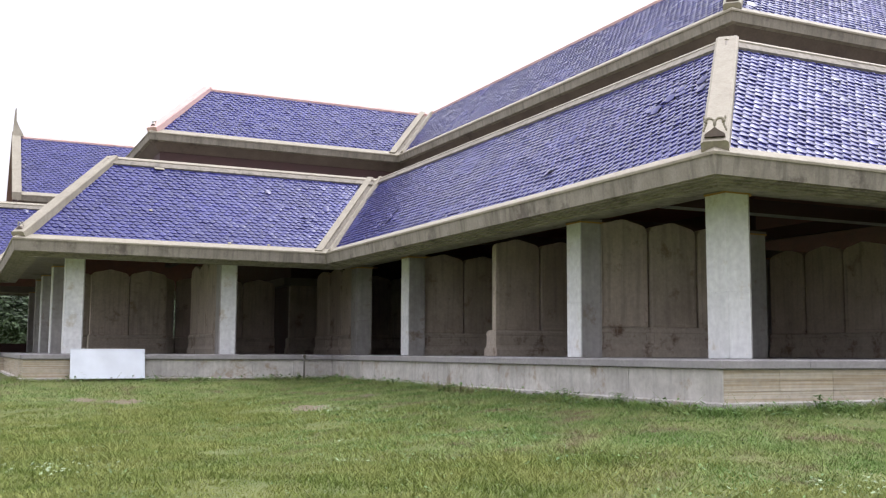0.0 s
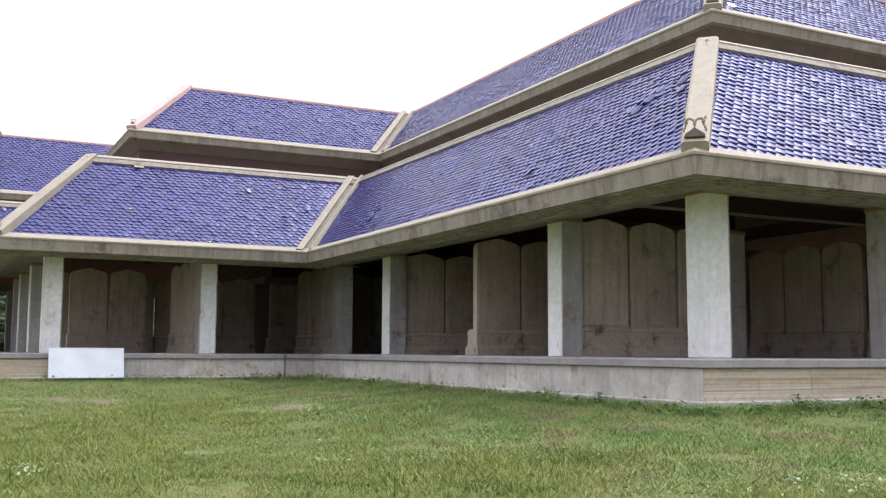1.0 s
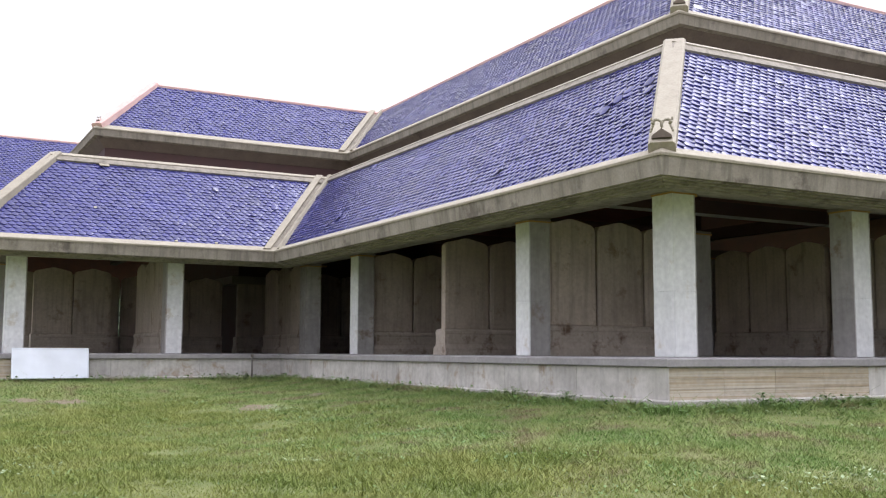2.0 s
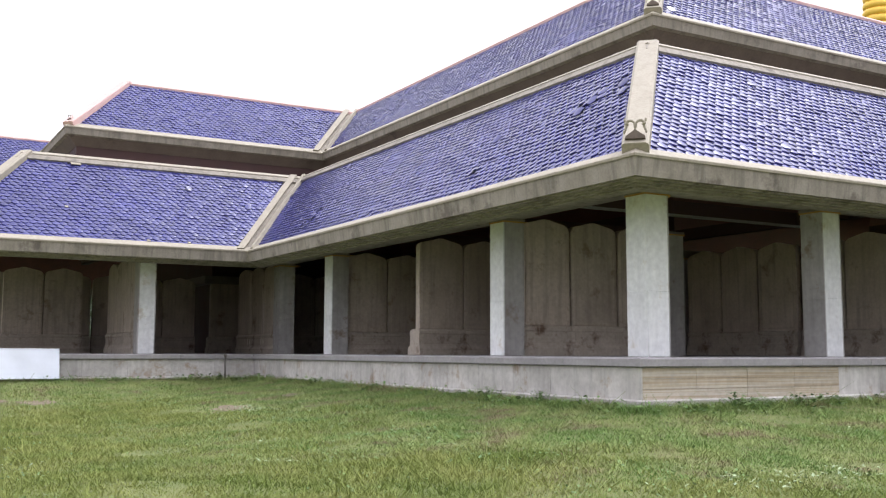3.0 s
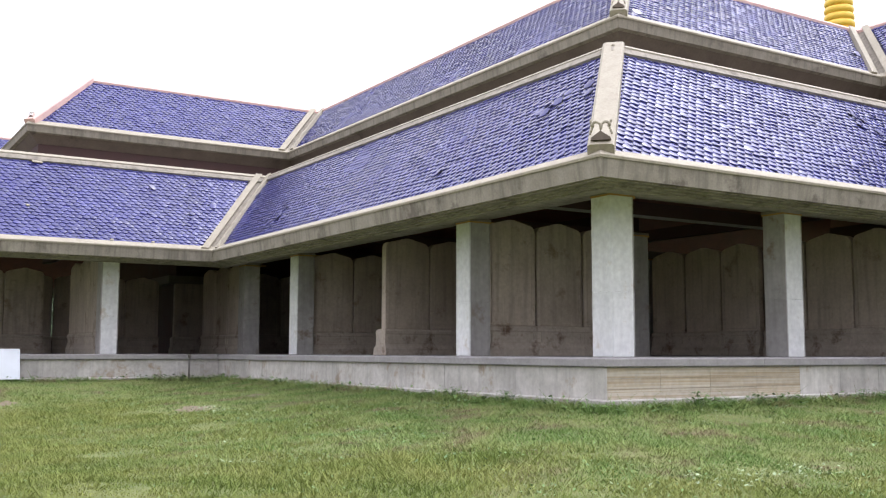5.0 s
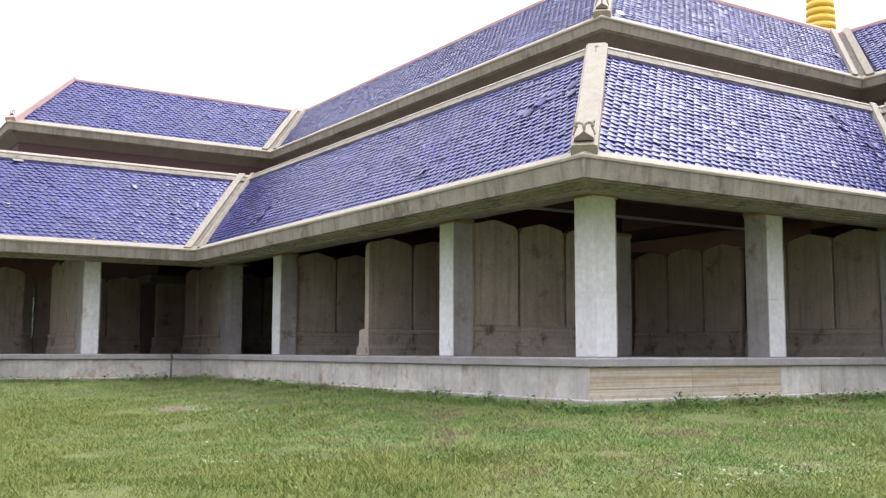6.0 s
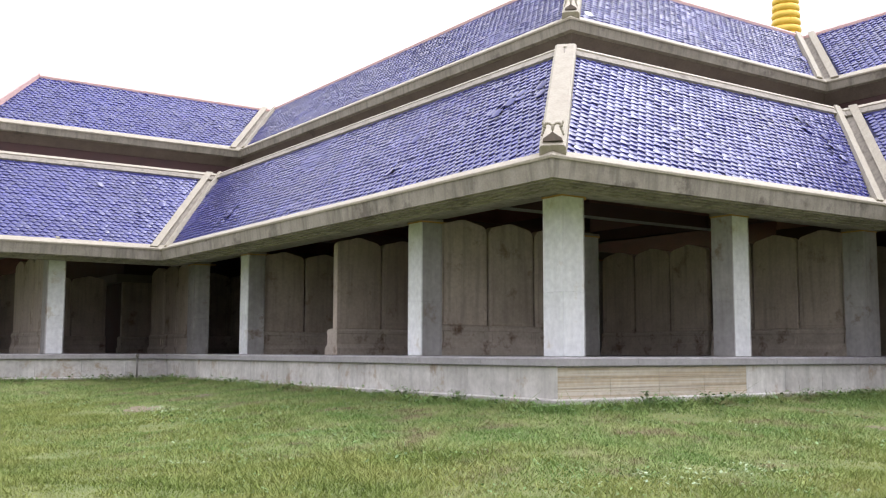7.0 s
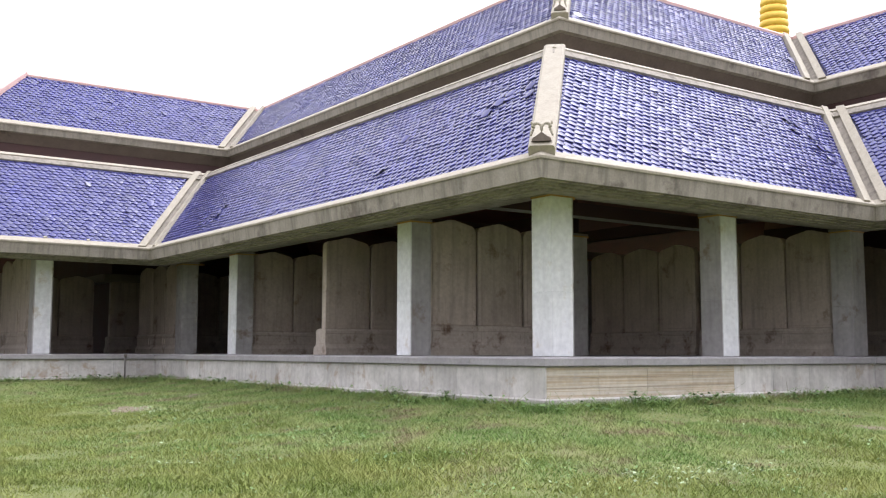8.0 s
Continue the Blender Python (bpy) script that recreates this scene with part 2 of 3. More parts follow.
# ================= plinth =================
P = 1.229
for k in range(len(SEGS)):
    cap = part("plinth_" + COMPASS[k], sweep(k, [(-P + 0.05, -0.9), (-P + 0.05, -0.15), (SPAN + P, -0.15), (SPAN + P, -0.9)]), PLINTH)
    tagged(cap, "raised stone plinth clad in weathered marble slabs", "plinth", kind="structure")
    # cap stones, with an overhang and a shadow gap
    s0, s1 = ends(k, -P - 0.04)
    count = max(1, round((s1 - s0) / 1.9))
    for j in range(count):
        a, b = s0 + (s1 - s0) * j / count, s0 + (s1 - s0) * (j + 1) / count
        i0, i1 = (ends(k, 0.3)[0] if j == 0 else a), (ends(k, 0.3)[1] if j == count - 1 else b)
        g0, g1 = (0 if j == 0 else 0.003), (0 if j == count - 1 else 0.003)
        prof = [(-P - 0.03, -0.146), (-P - 0.04, -0.135), (-P - 0.04, -0.03), (-P - 0.01, -0.008), (0.3, -0.004), (0.3, -0.146)]
        one, two = [], []
        for d, z in prof:
            f = (d + P + 0.04) / (0.34 + P)
            one.append(place(k, a + (i0 - a) * f + g0, d, z))
            two.append(place(k, b + (i1 - b) * f - g1, d, z))
        part("cap_stone", prism(one, two), CAPSTONE, cap)
    # upright facing slabs
    s0, s1 = ends(k, -P + 0.05)
    count = max(1, round((s1 - s0) / 1.15))
    edges = [s0 + (s1 - s0) * j / count for j in range(count + 1)]
    for j in range(count):
        a, b = edges[j] + 0.003, edges[j + 1] - 0.003
        proud = 0.02 + random.uniform(0, 0.006)
        d0, d1 = -P + 0.05 - proud, -P + 0.05
        band = (k == 2 and j >= count * 0.45) or (k == 4 and j > count - 1.5) or k >= 5
        m0 = ends(k, d0)[0] if j == 0 else a
        m1 = ends(k, d0)[1] if j == count - 1 else b
        courses = 4 if band else 1
        for c in range(courses):
            za, zb = -0.80 + 0.642 * c / courses, -0.80 + 0.642 * (c + 1) / courses - (0.005 if courses > 1 else 0)
            q = random.uniform(0, 0.005) if courses > 1 else 0
            pts = [(d0 - q, za), (d0 - q, zb), (d1, zb), (d1, za)]
            part("facing_slab", prism([place(k, m0, d, z) for d, z in pts], [place(k, m1, d, z) for d, z in pts]), BANDED if band else PLINTH, cap)
    part("foot_course", sweep(k, [(-P - 0.06, -0.95), (-P - 0.06, -0.655), (-P - 0.02, -0.635), (-P + 0.05, -0.635), (-P + 0.05, -0.95)]), PLINTH, cap)
    fl = part("floor_" + COMPASS[k], sweep(k, [(0.303, -0.12), (0.303, 0.0), (SPAN + P, 0.0), (SPAN + P, -0.12)]), FLOOR)
    tagged(fl, "dark grey polished stone gallery floor", "floor", kind="structure")

# ================= roofs =================
EAVE_LO, TOP_LO = (-1.45, 3.03), (1.08, 5.74)      # line of the lower slope
EAVE_UP, TOP_UP = (2.52, 7.02), (4.56, 9.08)       # line of the upper slope
MID = SPAN / 2
TW, TE = 0.195, 0.132                              # tile width and exposed length


def tile_mesh(mat):
    """A glazed plain tile: slightly cambered, with a blunt pointed tail and a thick lower edge."""
    verts, faces = [], []
    n = 7
    for i in range(n):
        f = 2 * i / (n - 1) - 1
        x = f * (TW / 2 - 0.002)
        low = 0.062 * abs(f) ** 1.3
        h = 0.015 * (1 - f * f)
        verts += [(x, TE * 1.7, h * 0.6 - 0.006), (x, low + 0.020, h + 0.016), (x, low + 0.006, h + 0.0165), (x, low, h + 0.010), (x, low, h + 0.010), (x, low + 0.003, h - 0.006)]
    for i in range(n - 1):
        a, b = 6 * i, 6 * i + 6
        faces += [(a + j, a + j + 1, b + j + 1, b + j) for j in (0, 1, 2, 4)]
    me = mesh_of("tile", verts, faces, mat)
    me.polygons.foreach_set("use_smooth", [True] * len(me.polygons))
    return me


# places where tiles have slipped
BROKEN = [(Vector((0.06, 0.75, 4.65)), 0.28), (Vector((0.03, 1.1, 4.63)), 0.28), (Vector((0.0, 1.45, 4.58)), 0.26), (Vector((-0.79, 12.40, 3.73)), 0.2), (Vector((-1.0, 12.45, 3.5)), 0.2), (Vector((-1.16, 12.5, 3.33)), 0.2), (Vector((7.2, 0.2, 4.8)), 0.3), (Vector((7.5, -0.3, 4.2)), 0.25)]
TILE = tile_mesh(TILE_ONE)
TILE_V = np.array([v.co[:] for v in TILE.vertices])
TILE_F = np.array([p.vertices[:] for p in TILE.polygons])


def slope_axes(k, lo, hi):
    a, t, n, _ = SEGS[k]
    up = Vector((n.x * (hi[0] - lo[0]), n.y * (hi[0] - lo[0]), hi[1] - lo[1]))
    length = up.length
    up.normalize()
    along = Vector((t.x, t.y, 0))
    return along, up, length


def tile_poses(k, lo, hi, margin0, margin1, cut=None):
    along, up, length = slope_axes(k, lo, hi)
    # the tile's own x runs so that its z points out of the slope
    xa = along if along.cross(up).z > 0 else -along
    nor = xa.cross(up)
    rows = int((length - 0.06) / TE)
    rng = random.Random(100 + k * 7 + int(lo[1]))
    got = []
    for r in range(rows):
        v = 0.03 + r * TE
        d = lo[0] + (hi[0] - lo[0]) * v / length
        z = lo[1] + (hi[1] - lo[1]) * v / length
        dm = d + (hi[0] - lo[0]) * 0.5 * TE / length
        s0, s1 = ends(k, dm)
        if cut is not None:
            s1 = min(s1, cut)
        s = (math.floor(s0 / TW) + 0.5 * (r % 2)) * TW  # every other course is set off by half a tile
        while s < s1 - margin1:
            if s > s0 + margin0:
                wave = 0.022 * noise.noise(Vector((s * 0.35, r * 0.13, lo[1] + k)))
                p = place(k, s + rng.gauss(0, 0.003), d, z) + up * (rng.gauss(0, 0.004) + wave) + nor * rng.uniform(0, 0.006)
                rot = Matrix((xa, up, nor)).transposed()
                rot = rot @ Euler((rng.gauss(0, 0.024), rng.gauss(0, 0.024), rng.gauss(0, 0.014))).to_matrix()
                hurt = any((p - q).length < w + rng.gauss(0, 0.1) for q, w in BROKEN)
                if rng.random() < (0.55 if hurt else 0.003):  # a slipped tile
                    rot = rot @ Euler((rng.uniform(-0.15, 0.25), rng.uniform(-0.15, 0.15), rng.uniform(-0.35, 0.35))).to_matrix()
                    p += up * -0.05 + nor * rng.uniform(0.005, 0.03)
                got.append(Matrix.Translation(p) @ rot.to_4x4())
            s += TW
    return got


def lay_tiles(parent, poses, near, singles):
    """The tiles nearest to a place of the plan are single pieces, the rest one joined sheet."""
    poses.sort(key=lambda m: (m.translation.xy - near).length)
    for m in poses[:singles]:
        o = new("tile", TILE)
        o.matrix_basis = m
        o.parent = parent
    rest = poses[singles:]
    if not rest:
        return
    M = np.array([np.array(m) for m in rest])
    V = np.einsum("nij,vj->nvi", M[:, :3, :3], TILE_V) + M[:, None, :3, 3]
    F = (TILE_F[None] + (np.arange(len(rest)) * len(TILE_V))[:, None, None]).reshape(-1, 4)
    me = bpy.data.meshes.new("tiles_beyond")
    me.from_pydata(V.reshape(-1, 3).tolist(), [], F.tolist())
    me.materials.append(TILE_MANY)
    me.polygons.foreach_set("use_smooth", [True] * len(me.polygons))
    o = new("tiles_beyond", me)
    o.parent = parent
    tagged(o, kind="stuff")


def hip_bar(i, lo, hi, wide, lift, mat, parent, name):
    """A broad cement bar down the line where two slopes meet at an outer corner."""
    k = i
    pts = []
    for d, z in (lo, hi):
        s0, _ = ends(k, d)
        pts.append(place(k, s0, d, z))
    a, b = pts
    run = (b - a).normalized()
    side = run.cross(Vector((0, 0, 1))).normalized()
    up = side.cross(run)
    sec = [(-wide / 2, -0.16), (-wide / 2, lift - 0.03), (-wide / 2 + 0.04, lift), (wide / 2 - 0.04, lift), (wide / 2, lift - 0.03), (wide / 2, -0.16)]
    bar = part(name, prism([a + side * u + up * v for u, v in sec], [b + side * u + up * v for u, v in sec]), mat, parent)
    return bar, a, run, side, up


def edge_band(k, end, lo, hi, inner, outer, lift, mat, parent, name):
    """A flat band in slope k, beside the valley or verge at one end of it."""
    along, up, length = slope_axes(k, lo, hi)
    sign = 1 if end == 0 else -1
    low, top = [], []
    out = along.cross(up)
    if out.z < 0:
        out = -out
    for (d, z), dst in ((lo, low), (hi, top)):
        s = ends(k, d)[end]
        for off, h in ((inner, -0.05), (inner, lift), (outer, lift), (outer, -0.05)):
            dst.append(place(k, s + sign * off, d, z) + out * h)
    part(name, prism(low, top), mat, parent)


def finial(parent, at, run, side, size):
    """A small carved leaf ornament over a dark gabled block at the foot of a hip bar."""
    bm = bmesh.new()
    up = Vector((0, 0, 1))
    fwd = Vector((-run.x, -run.y, 0)).normalized()
    s = size

    def lump(c, r, sx, sy, sz):
        for v in bmesh.ops.create_icosphere(bm, subdivisions=2, radius=r)["verts"]:
            v.co = at + side * (c[0] + v.co.x * sx) + fwd * (c[1] + v.co.y * sy) + up * (c[2] + v.co.z * sz)
    # two curling sprays, leaf by leaf, that meet in a pointed middle leaf
    for q in (-1, 1):
        for j in range(7):
            a = 0.35 + 0.42 * j
            lump((q * (0.10 + 0.085 * math.cos(a)) * s, 0.05 * s, (0.27 + 0.085 * math.sin(a)) * s), (0.034 - 0.002 * j) * s, 1.0, 0.9, 1.2)
        for j in range(4):
            lump((q * (0.215 - 0.02 * j) * s, 0.03 * s, (0.13 + 0.05 * j) * s), 0.030 * s, 0.9, 0.9, 1.2)
        lump((q * 0.205 * s, 0.02 * s, 0.37 * s), 0.026 * s, 0.9, 0.8, 1.7)
    lump((0, 0.05 * s, 0.26 * s), 0.045 * s, 0.8, 0.9, 1.8)
    part("finial", bm, CREAM, parent, "carved cement leaf finial")
    a = at - up * 0.02
    tri = ((-0.20, 0.0), (0.20, 0.0), (0.19, 0.05), (0.06, 0.14), (0.0, 0.19), (-0.06, 0.14), (-0.19, 0.05))
    part("finial_base", prism([a + side * u * s - fwd * 0.12 * s + up * v * s for u, v in tri], [a + side * u * s + fwd * 0.15 * s + up * v * s for u, v in tri]), TIMBER, parent, "dark gabled block")


UPPER_CUT = 0.85
singles_left = {1: 100, 2: 300, 3: 300, 4: 300}
for k in range(len(SEGS)):
    a, t, n, length = SEGS[k]
    last = k == len(SEGS) - 1
    first_hip = k > 0 and turn_kind(k) > 0
    first_val = k > 0 and turn_kind(k) < 0
    last_hip = not last and turn_kind(k + 1) > 0
    last_val = not last and turn_kind(k + 1) < 0
    near = Vector((0, 0)) if k < 4 else Vector((-1.5, 16))
    low_up, low_eave = ((1.80, 6.29), (1.678, 5.986)) if last else (EAVE_UP, (2.398, 6.716))  # the gabled end roof comes lower
    for tier, lo, hi, eave, cut in (("lower", EAVE_LO, TOP_LO, (-1.56, 2.659), None), ("upper", low_up, TOP_UP, low_eave, UPPER_CUT if last else None)):
        drop = 0.03
        bed = [(lo[0], lo[1] - drop), (hi[0], hi[1] - drop), (hi[0] + 0.02, hi[1] - 0.22), (lo[0] + 0.2, lo[1] - 0.16)]
        roof = part("roof_%s_%s" % (tier, COMPASS[k]), sweep(k, bed, cut), BED)
        tagged(roof, "%s tier of a steep roof in glazed blue tiles" % tier, "roof", kind="structure")
        m0 = 0.12 if first_hip else 0.40 if first_val else 0.05
        m1 = 0.12 if last_hip else 0.40 if last_val else 0.15
        if k not in (0,):
            lay_tiles(roof, tile_poses(k, lo, hi, m0, m1, cut), near, singles_left.get(k, 0))
        ed, ez = eave
        if tier == "lower":
            steps = []
            for q in range(4):
                steps += [(-1.49 + 0.10 * q, 2.659 - 0.026 * q), (-1.49 + 0.10 * q, 2.633 - 0.026 * q)]
            fas = [(0.5, 3.2), (0.0, 3.2), (lo[0] + 0.25, lo[1] - 0.12), (lo[0] + 0.05, lo[1] - 0.03), (ed - 0.02, ez + 0.31), (ed - 0.035, ez + 0.29), (ed, ez)] + steps + [(-0.92, 2.556), (-0.91, 2.79), (0.0, 2.80), (0.5, 2.81)]
            strip = [(ed - 0.055, ez + 0.285), (ed - 0.06, ez + 0.325), (ed - 0.04, ez + 0.345), (lo[0] + 0.03, lo[1] + 0.085), (lo[0] + 0.05, lo[1] + 0.055), (lo[0] + 0.02, lo[1] - 0.05), (ed - 0.02, ez + 0.285)]
            top = [(hi[0] - 0.10, hi[1] - 0.10), (hi[0] - 0.115, hi[1] + 0.0), (hi[0] + 0.03, hi[1] + 0.085), (hi[0] + 0.075, hi[1] + 0.095), (hi[0] + 0.16, hi[1] + 0.06), (hi[0] + 0.16, hi[1] - 0.15)]
        else:
            fas = [(ed, ez), (ed - 0.03, ez + 0.2), (ed - 0.01, ez + 0.225), (lo[0] + 0.05, lo[1] - 0.03), (lo[0] + 0.35, lo[1] + 0.1), (ed + 0.60, ez + 0.18), (ed + 0.55, ez + 0.014), (ed + 0.10, ez - 0.026), (ed + 0.06, ez - 0.016), (ed + 0.04, ez)]
            strip = [(ed - 0.05, ez + 0.2), (ed - 0.055, ez + 0.235), (ed - 0.035, ez + 0.255), (lo[0] + 0.03, lo[1] + 0.08), (lo[0] + 0.05, lo[1] + 0.05), (lo[0] + 0.02, lo[1] - 0.05), (ed - 0.01, ez + 0.2)]
            top = [(hi[0] - 0.09, hi[1] - 0.10), (hi[0] - 0.10, hi[1] + 0.0), (hi[0] - 0.01, hi[1] + 0.075), (MID, hi[1] + 0.115), (MID + 0.16, hi[1] + 0.06), (MID + 0.16, hi[1] - 0.1)]
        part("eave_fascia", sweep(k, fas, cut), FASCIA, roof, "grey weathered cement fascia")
        if tier == "upper":
            part("eave_soffit", sweep(k, [(ed + 0.102, ez - 0.029), (ed + 0.522, ez + 0.004), (ed + 0.522, ez - 0.296), (ed + 0.362, ez - 0.296)], cut), TIMBER, roof, "brown timber soffit")
        part("eave_strip", sweep(k, strip, cut), CREAM, roof, "cream painted edge strip")
        if tier == "lower":
            rise = [(hi[0] - 0.20, hi[1] - 0.25), (hi[0] - 0.26, hi[1] - 0.175), (hi[0] - 0.135, hi[1] - 0.04), (hi[0] - 0.08, hi[1] - 0.12)]
            part("strip_riser", sweep(k, rise, cut), FASCIA, roof, "grey cement riser under the cream strip")
        part("ridge_cap" if tier == "upper" else "top_strip", sweep(k, top, cut), RIDGE if tier == "upper" else CREAM, roof)
        # hips and valleys
        if first_hip:
            wide = 0.40 if tier == "lower" else 0.36
            e = (ed + 0.08, ez + 0.42) if tier == "lower" else (ed + 0.06, ez + 0.31)
            h = (hi[0] + 0.06, hi[1] + 0.03) if tier == "lower" else (MID, hi[1] + 0.04)
            bar, pa, run, side, up = hip_bar(k, e, h, wide, 0.09, CREAM if tier == "lower" or k == 3 else RIDGE, roof, "hip_bar")
            finial(bar, pa + run * 0.18 + up * 0.08, run, side, (0.75 if tier == "lower" else 0.62) * (1 if k == 3 else 0.6))
        hv = (hi[0] + 0.05, hi[1] + 0.05)
        lv = (lo[0] - 0.06, lo[1] - 0.04)
        if first_val:
            edge_band(k, 0, lv, hv, 0.0, 0.20, 0.015, FASCIA, roof, "valley_gutter")
            edge_band(k, 0, lv, hv, 0.20, 0.42, 0.10, CREAM, roof, "valley_band")
        if last_val:
            edge_band(k, 1, lv, hv, 0.0, 0.20, 0.015, FASCIA, roof, "valley_gutter")
            edge_band(k, 1, lv, hv, 0.20, 0.42, 0.10, CREAM, roof, "valley_band")
    # wall between the tiers, its little deck, and the inner half of the roof
    wall = part("wall_tier_" + COMPASS[k], sweep(k, [(2.78, 5.3), (2.78, 6.6), (2.90, 6.6), (2.90, 5.3)], UPPER_CUT if last else None), MAROON)
    tagged(wall, "dark maroon boarded wall between two roof tiers", "wall", kind="structure")
    part("deck", sweep(k, [(TOP_LO[0] + 0.1, 5.50), (TOP_LO[0] + 0.1, 5.58), (2.78, 5.58), (2.78, 5.50)], UPPER_CUT if last else None), SOFFIT, wall)
    back = part("roof_inner_" + COMPASS[k], sweep(k, [(SPAN - 4.56, 9.06), (SPAN - 2.4, 6.95), (SPAN - 2.55, 6.8), (SPAN - 4.56, 8.85)], UPPER_CUT if last else None), BED)
    tagged(back, "courtyard side of the blue tiled roof", "roof", kind="structure")
    part("lower_sheet", sweep(k, [(SPAN - 1.0, 5.72), (SPAN + 1.5, 3.0), (SPAN + 1.45, 2.85), (SPAN - 1.1, 5.55)]), BED, back)
    part("inner_eave", sweep(k, [(SPAN + 1.56, 2.66), (SPAN + 1.56, 3.0), (SPAN + 1.4, 3.08), (SPAN + 1.38, 2.66)]), FASCIA, back)
    part("inner_beam", sweep(k, [(SPAN, 2.7), (SPAN, 3.0), (SPAN - 0.5, 3.0), (SPAN - 0.5, 2.7)]), SOFFIT, back)
    part("tier_wall", sweep(k, [(SPAN - 2.78, 5.5), (SPAN - 2.78, 6.9), (SPAN - 2.90, 6.9), (SPAN - 2.90, 5.5)], UPPER_CUT if last else None), MAROON, back)
    part("tier_deck", sweep(k, [(SPAN - 1.1, 5.5), (SPAN - 1.1, 5.6), (SPAN - 2.78, 5.6), (SPAN - 2.78, 5.5)], UPPER_CUT if last else None), SOFFIT, back)
    # plain dark wall added towards the courtyard, to block its light from the bays
    tall = 2.62 if k == 2 else 4.4
    if last:
        tall = 0.4
    inner = part("wall_inner_" + COMPASS[k], sweep(k, [(SPAN - 0.10, 0.0), (SPAN - 0.10, tall), (SPAN - 0.02, tall), (SPAN - 0.02, 0.0)]), MAROON)
    tagged(inner, "added dark maroon wall keeping courtyard light out", "wall", kind="structure")
    # red boarded ceiling under the slopes
    ceil = part("ceiling_" + COMPASS[k], sweep(k, [(0.5, 3.21), (0.5, 4.78), (1.2, 5.48), (2.9, 5.48), (2.9, 5.44), (1.22, 5.44), (0.54, 4.74), (0.54, 3.21)]), RED)
    tagged(ceil, "dull red boarded ceiling under the roof slopes", "ceiling", kind="structure")
    part("inner_ceiling", sweep(k, [(SPAN + 1.36, 2.86), (SPAN - 1.2, 5.48), (SPAN - 2.9, 5.48), (SPAN - 2.9, 5.44), (SPAN - 1.22, 5.44), (SPAN + 1.36, 2.80)]), RED, ceil)
    part("upper_ceiling", sweep(k, [(2.92, 5.44), (SPAN - 2.92, 5.44), (SPAN - 2.92, 5.40), (2.92, 5.40)]), RED, ceil)


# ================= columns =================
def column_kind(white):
    """white: the faces in white marble; the sheltered ones have their shade painted in, with stains."""
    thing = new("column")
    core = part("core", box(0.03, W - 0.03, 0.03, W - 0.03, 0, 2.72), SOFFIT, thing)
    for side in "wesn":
        mat = MARBLE if side in white else SHADED_MARBLE
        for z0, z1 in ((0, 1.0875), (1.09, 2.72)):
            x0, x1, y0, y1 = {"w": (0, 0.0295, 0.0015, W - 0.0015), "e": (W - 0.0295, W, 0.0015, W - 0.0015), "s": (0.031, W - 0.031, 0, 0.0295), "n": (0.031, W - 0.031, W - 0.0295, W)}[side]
            part("facing_slab", box(x0, x1, y0, y1, z0, z1, 0.003), mat, core, "stained marble slab toned darker for shade" if mat is SHADED_MARBLE else "")
    capital = part("capital", box(-0.02, W + 0.02, -0.02, W + 0.02, 2.75, 2.802, 0.006), SOFFIT, thing)
    part("bracket", box(0.06, W + 0.30, W - 0.24, W - 0.06, 2.752, 2.798, 0.004), GILT, capital, "faded red and gold timber bracket")
    part("gilt_band", box(-0.012, W + 0.012, -0.012, W + 0.012, 2.72, 2.75), GILT, capital, "thin gilded band")
    if white:
        return tagged(thing, "square white marble column, sheltered faces toned darker for shade", "column", group="gallery columns")
    return tagged(thing, "square column clad in stained marble toned darker for shade", "column", group="gallery columns")


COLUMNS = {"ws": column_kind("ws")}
spots_done = {(0.0, 0.0)}


def column_at(x, y, white=""):
    key = (round(x, 1), round(y, 1))
    if key in spots_done:
        return
    spots_done.add(key)
    if white in COLUMNS:
        copy_thing(COLUMNS[white], pose(x, y, 0))
    else:
        COLUMNS[white] = column_kind(white)
        COLUMNS[white].location = (x, y, 0)


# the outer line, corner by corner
# inner-corner columns get no white faces: their shade is in the colour
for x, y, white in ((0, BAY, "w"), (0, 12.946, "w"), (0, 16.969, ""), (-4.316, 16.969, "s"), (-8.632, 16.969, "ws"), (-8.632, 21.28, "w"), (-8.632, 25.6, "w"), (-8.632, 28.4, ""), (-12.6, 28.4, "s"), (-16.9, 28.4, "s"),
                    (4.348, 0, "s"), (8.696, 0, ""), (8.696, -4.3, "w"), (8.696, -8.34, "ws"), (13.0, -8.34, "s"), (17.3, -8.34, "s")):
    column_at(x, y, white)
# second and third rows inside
# all faces darkened, as the shade deep in the gallery
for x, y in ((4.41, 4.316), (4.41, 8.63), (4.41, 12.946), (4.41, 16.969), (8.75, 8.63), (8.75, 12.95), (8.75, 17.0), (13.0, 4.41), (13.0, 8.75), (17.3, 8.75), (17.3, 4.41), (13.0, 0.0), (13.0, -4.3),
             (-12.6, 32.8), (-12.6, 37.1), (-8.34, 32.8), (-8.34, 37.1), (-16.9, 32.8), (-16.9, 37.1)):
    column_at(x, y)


# ================= inscribed steles =================
SP, SW, STH = 1.285, 1.235, 0.20   # spacing, width and thickness


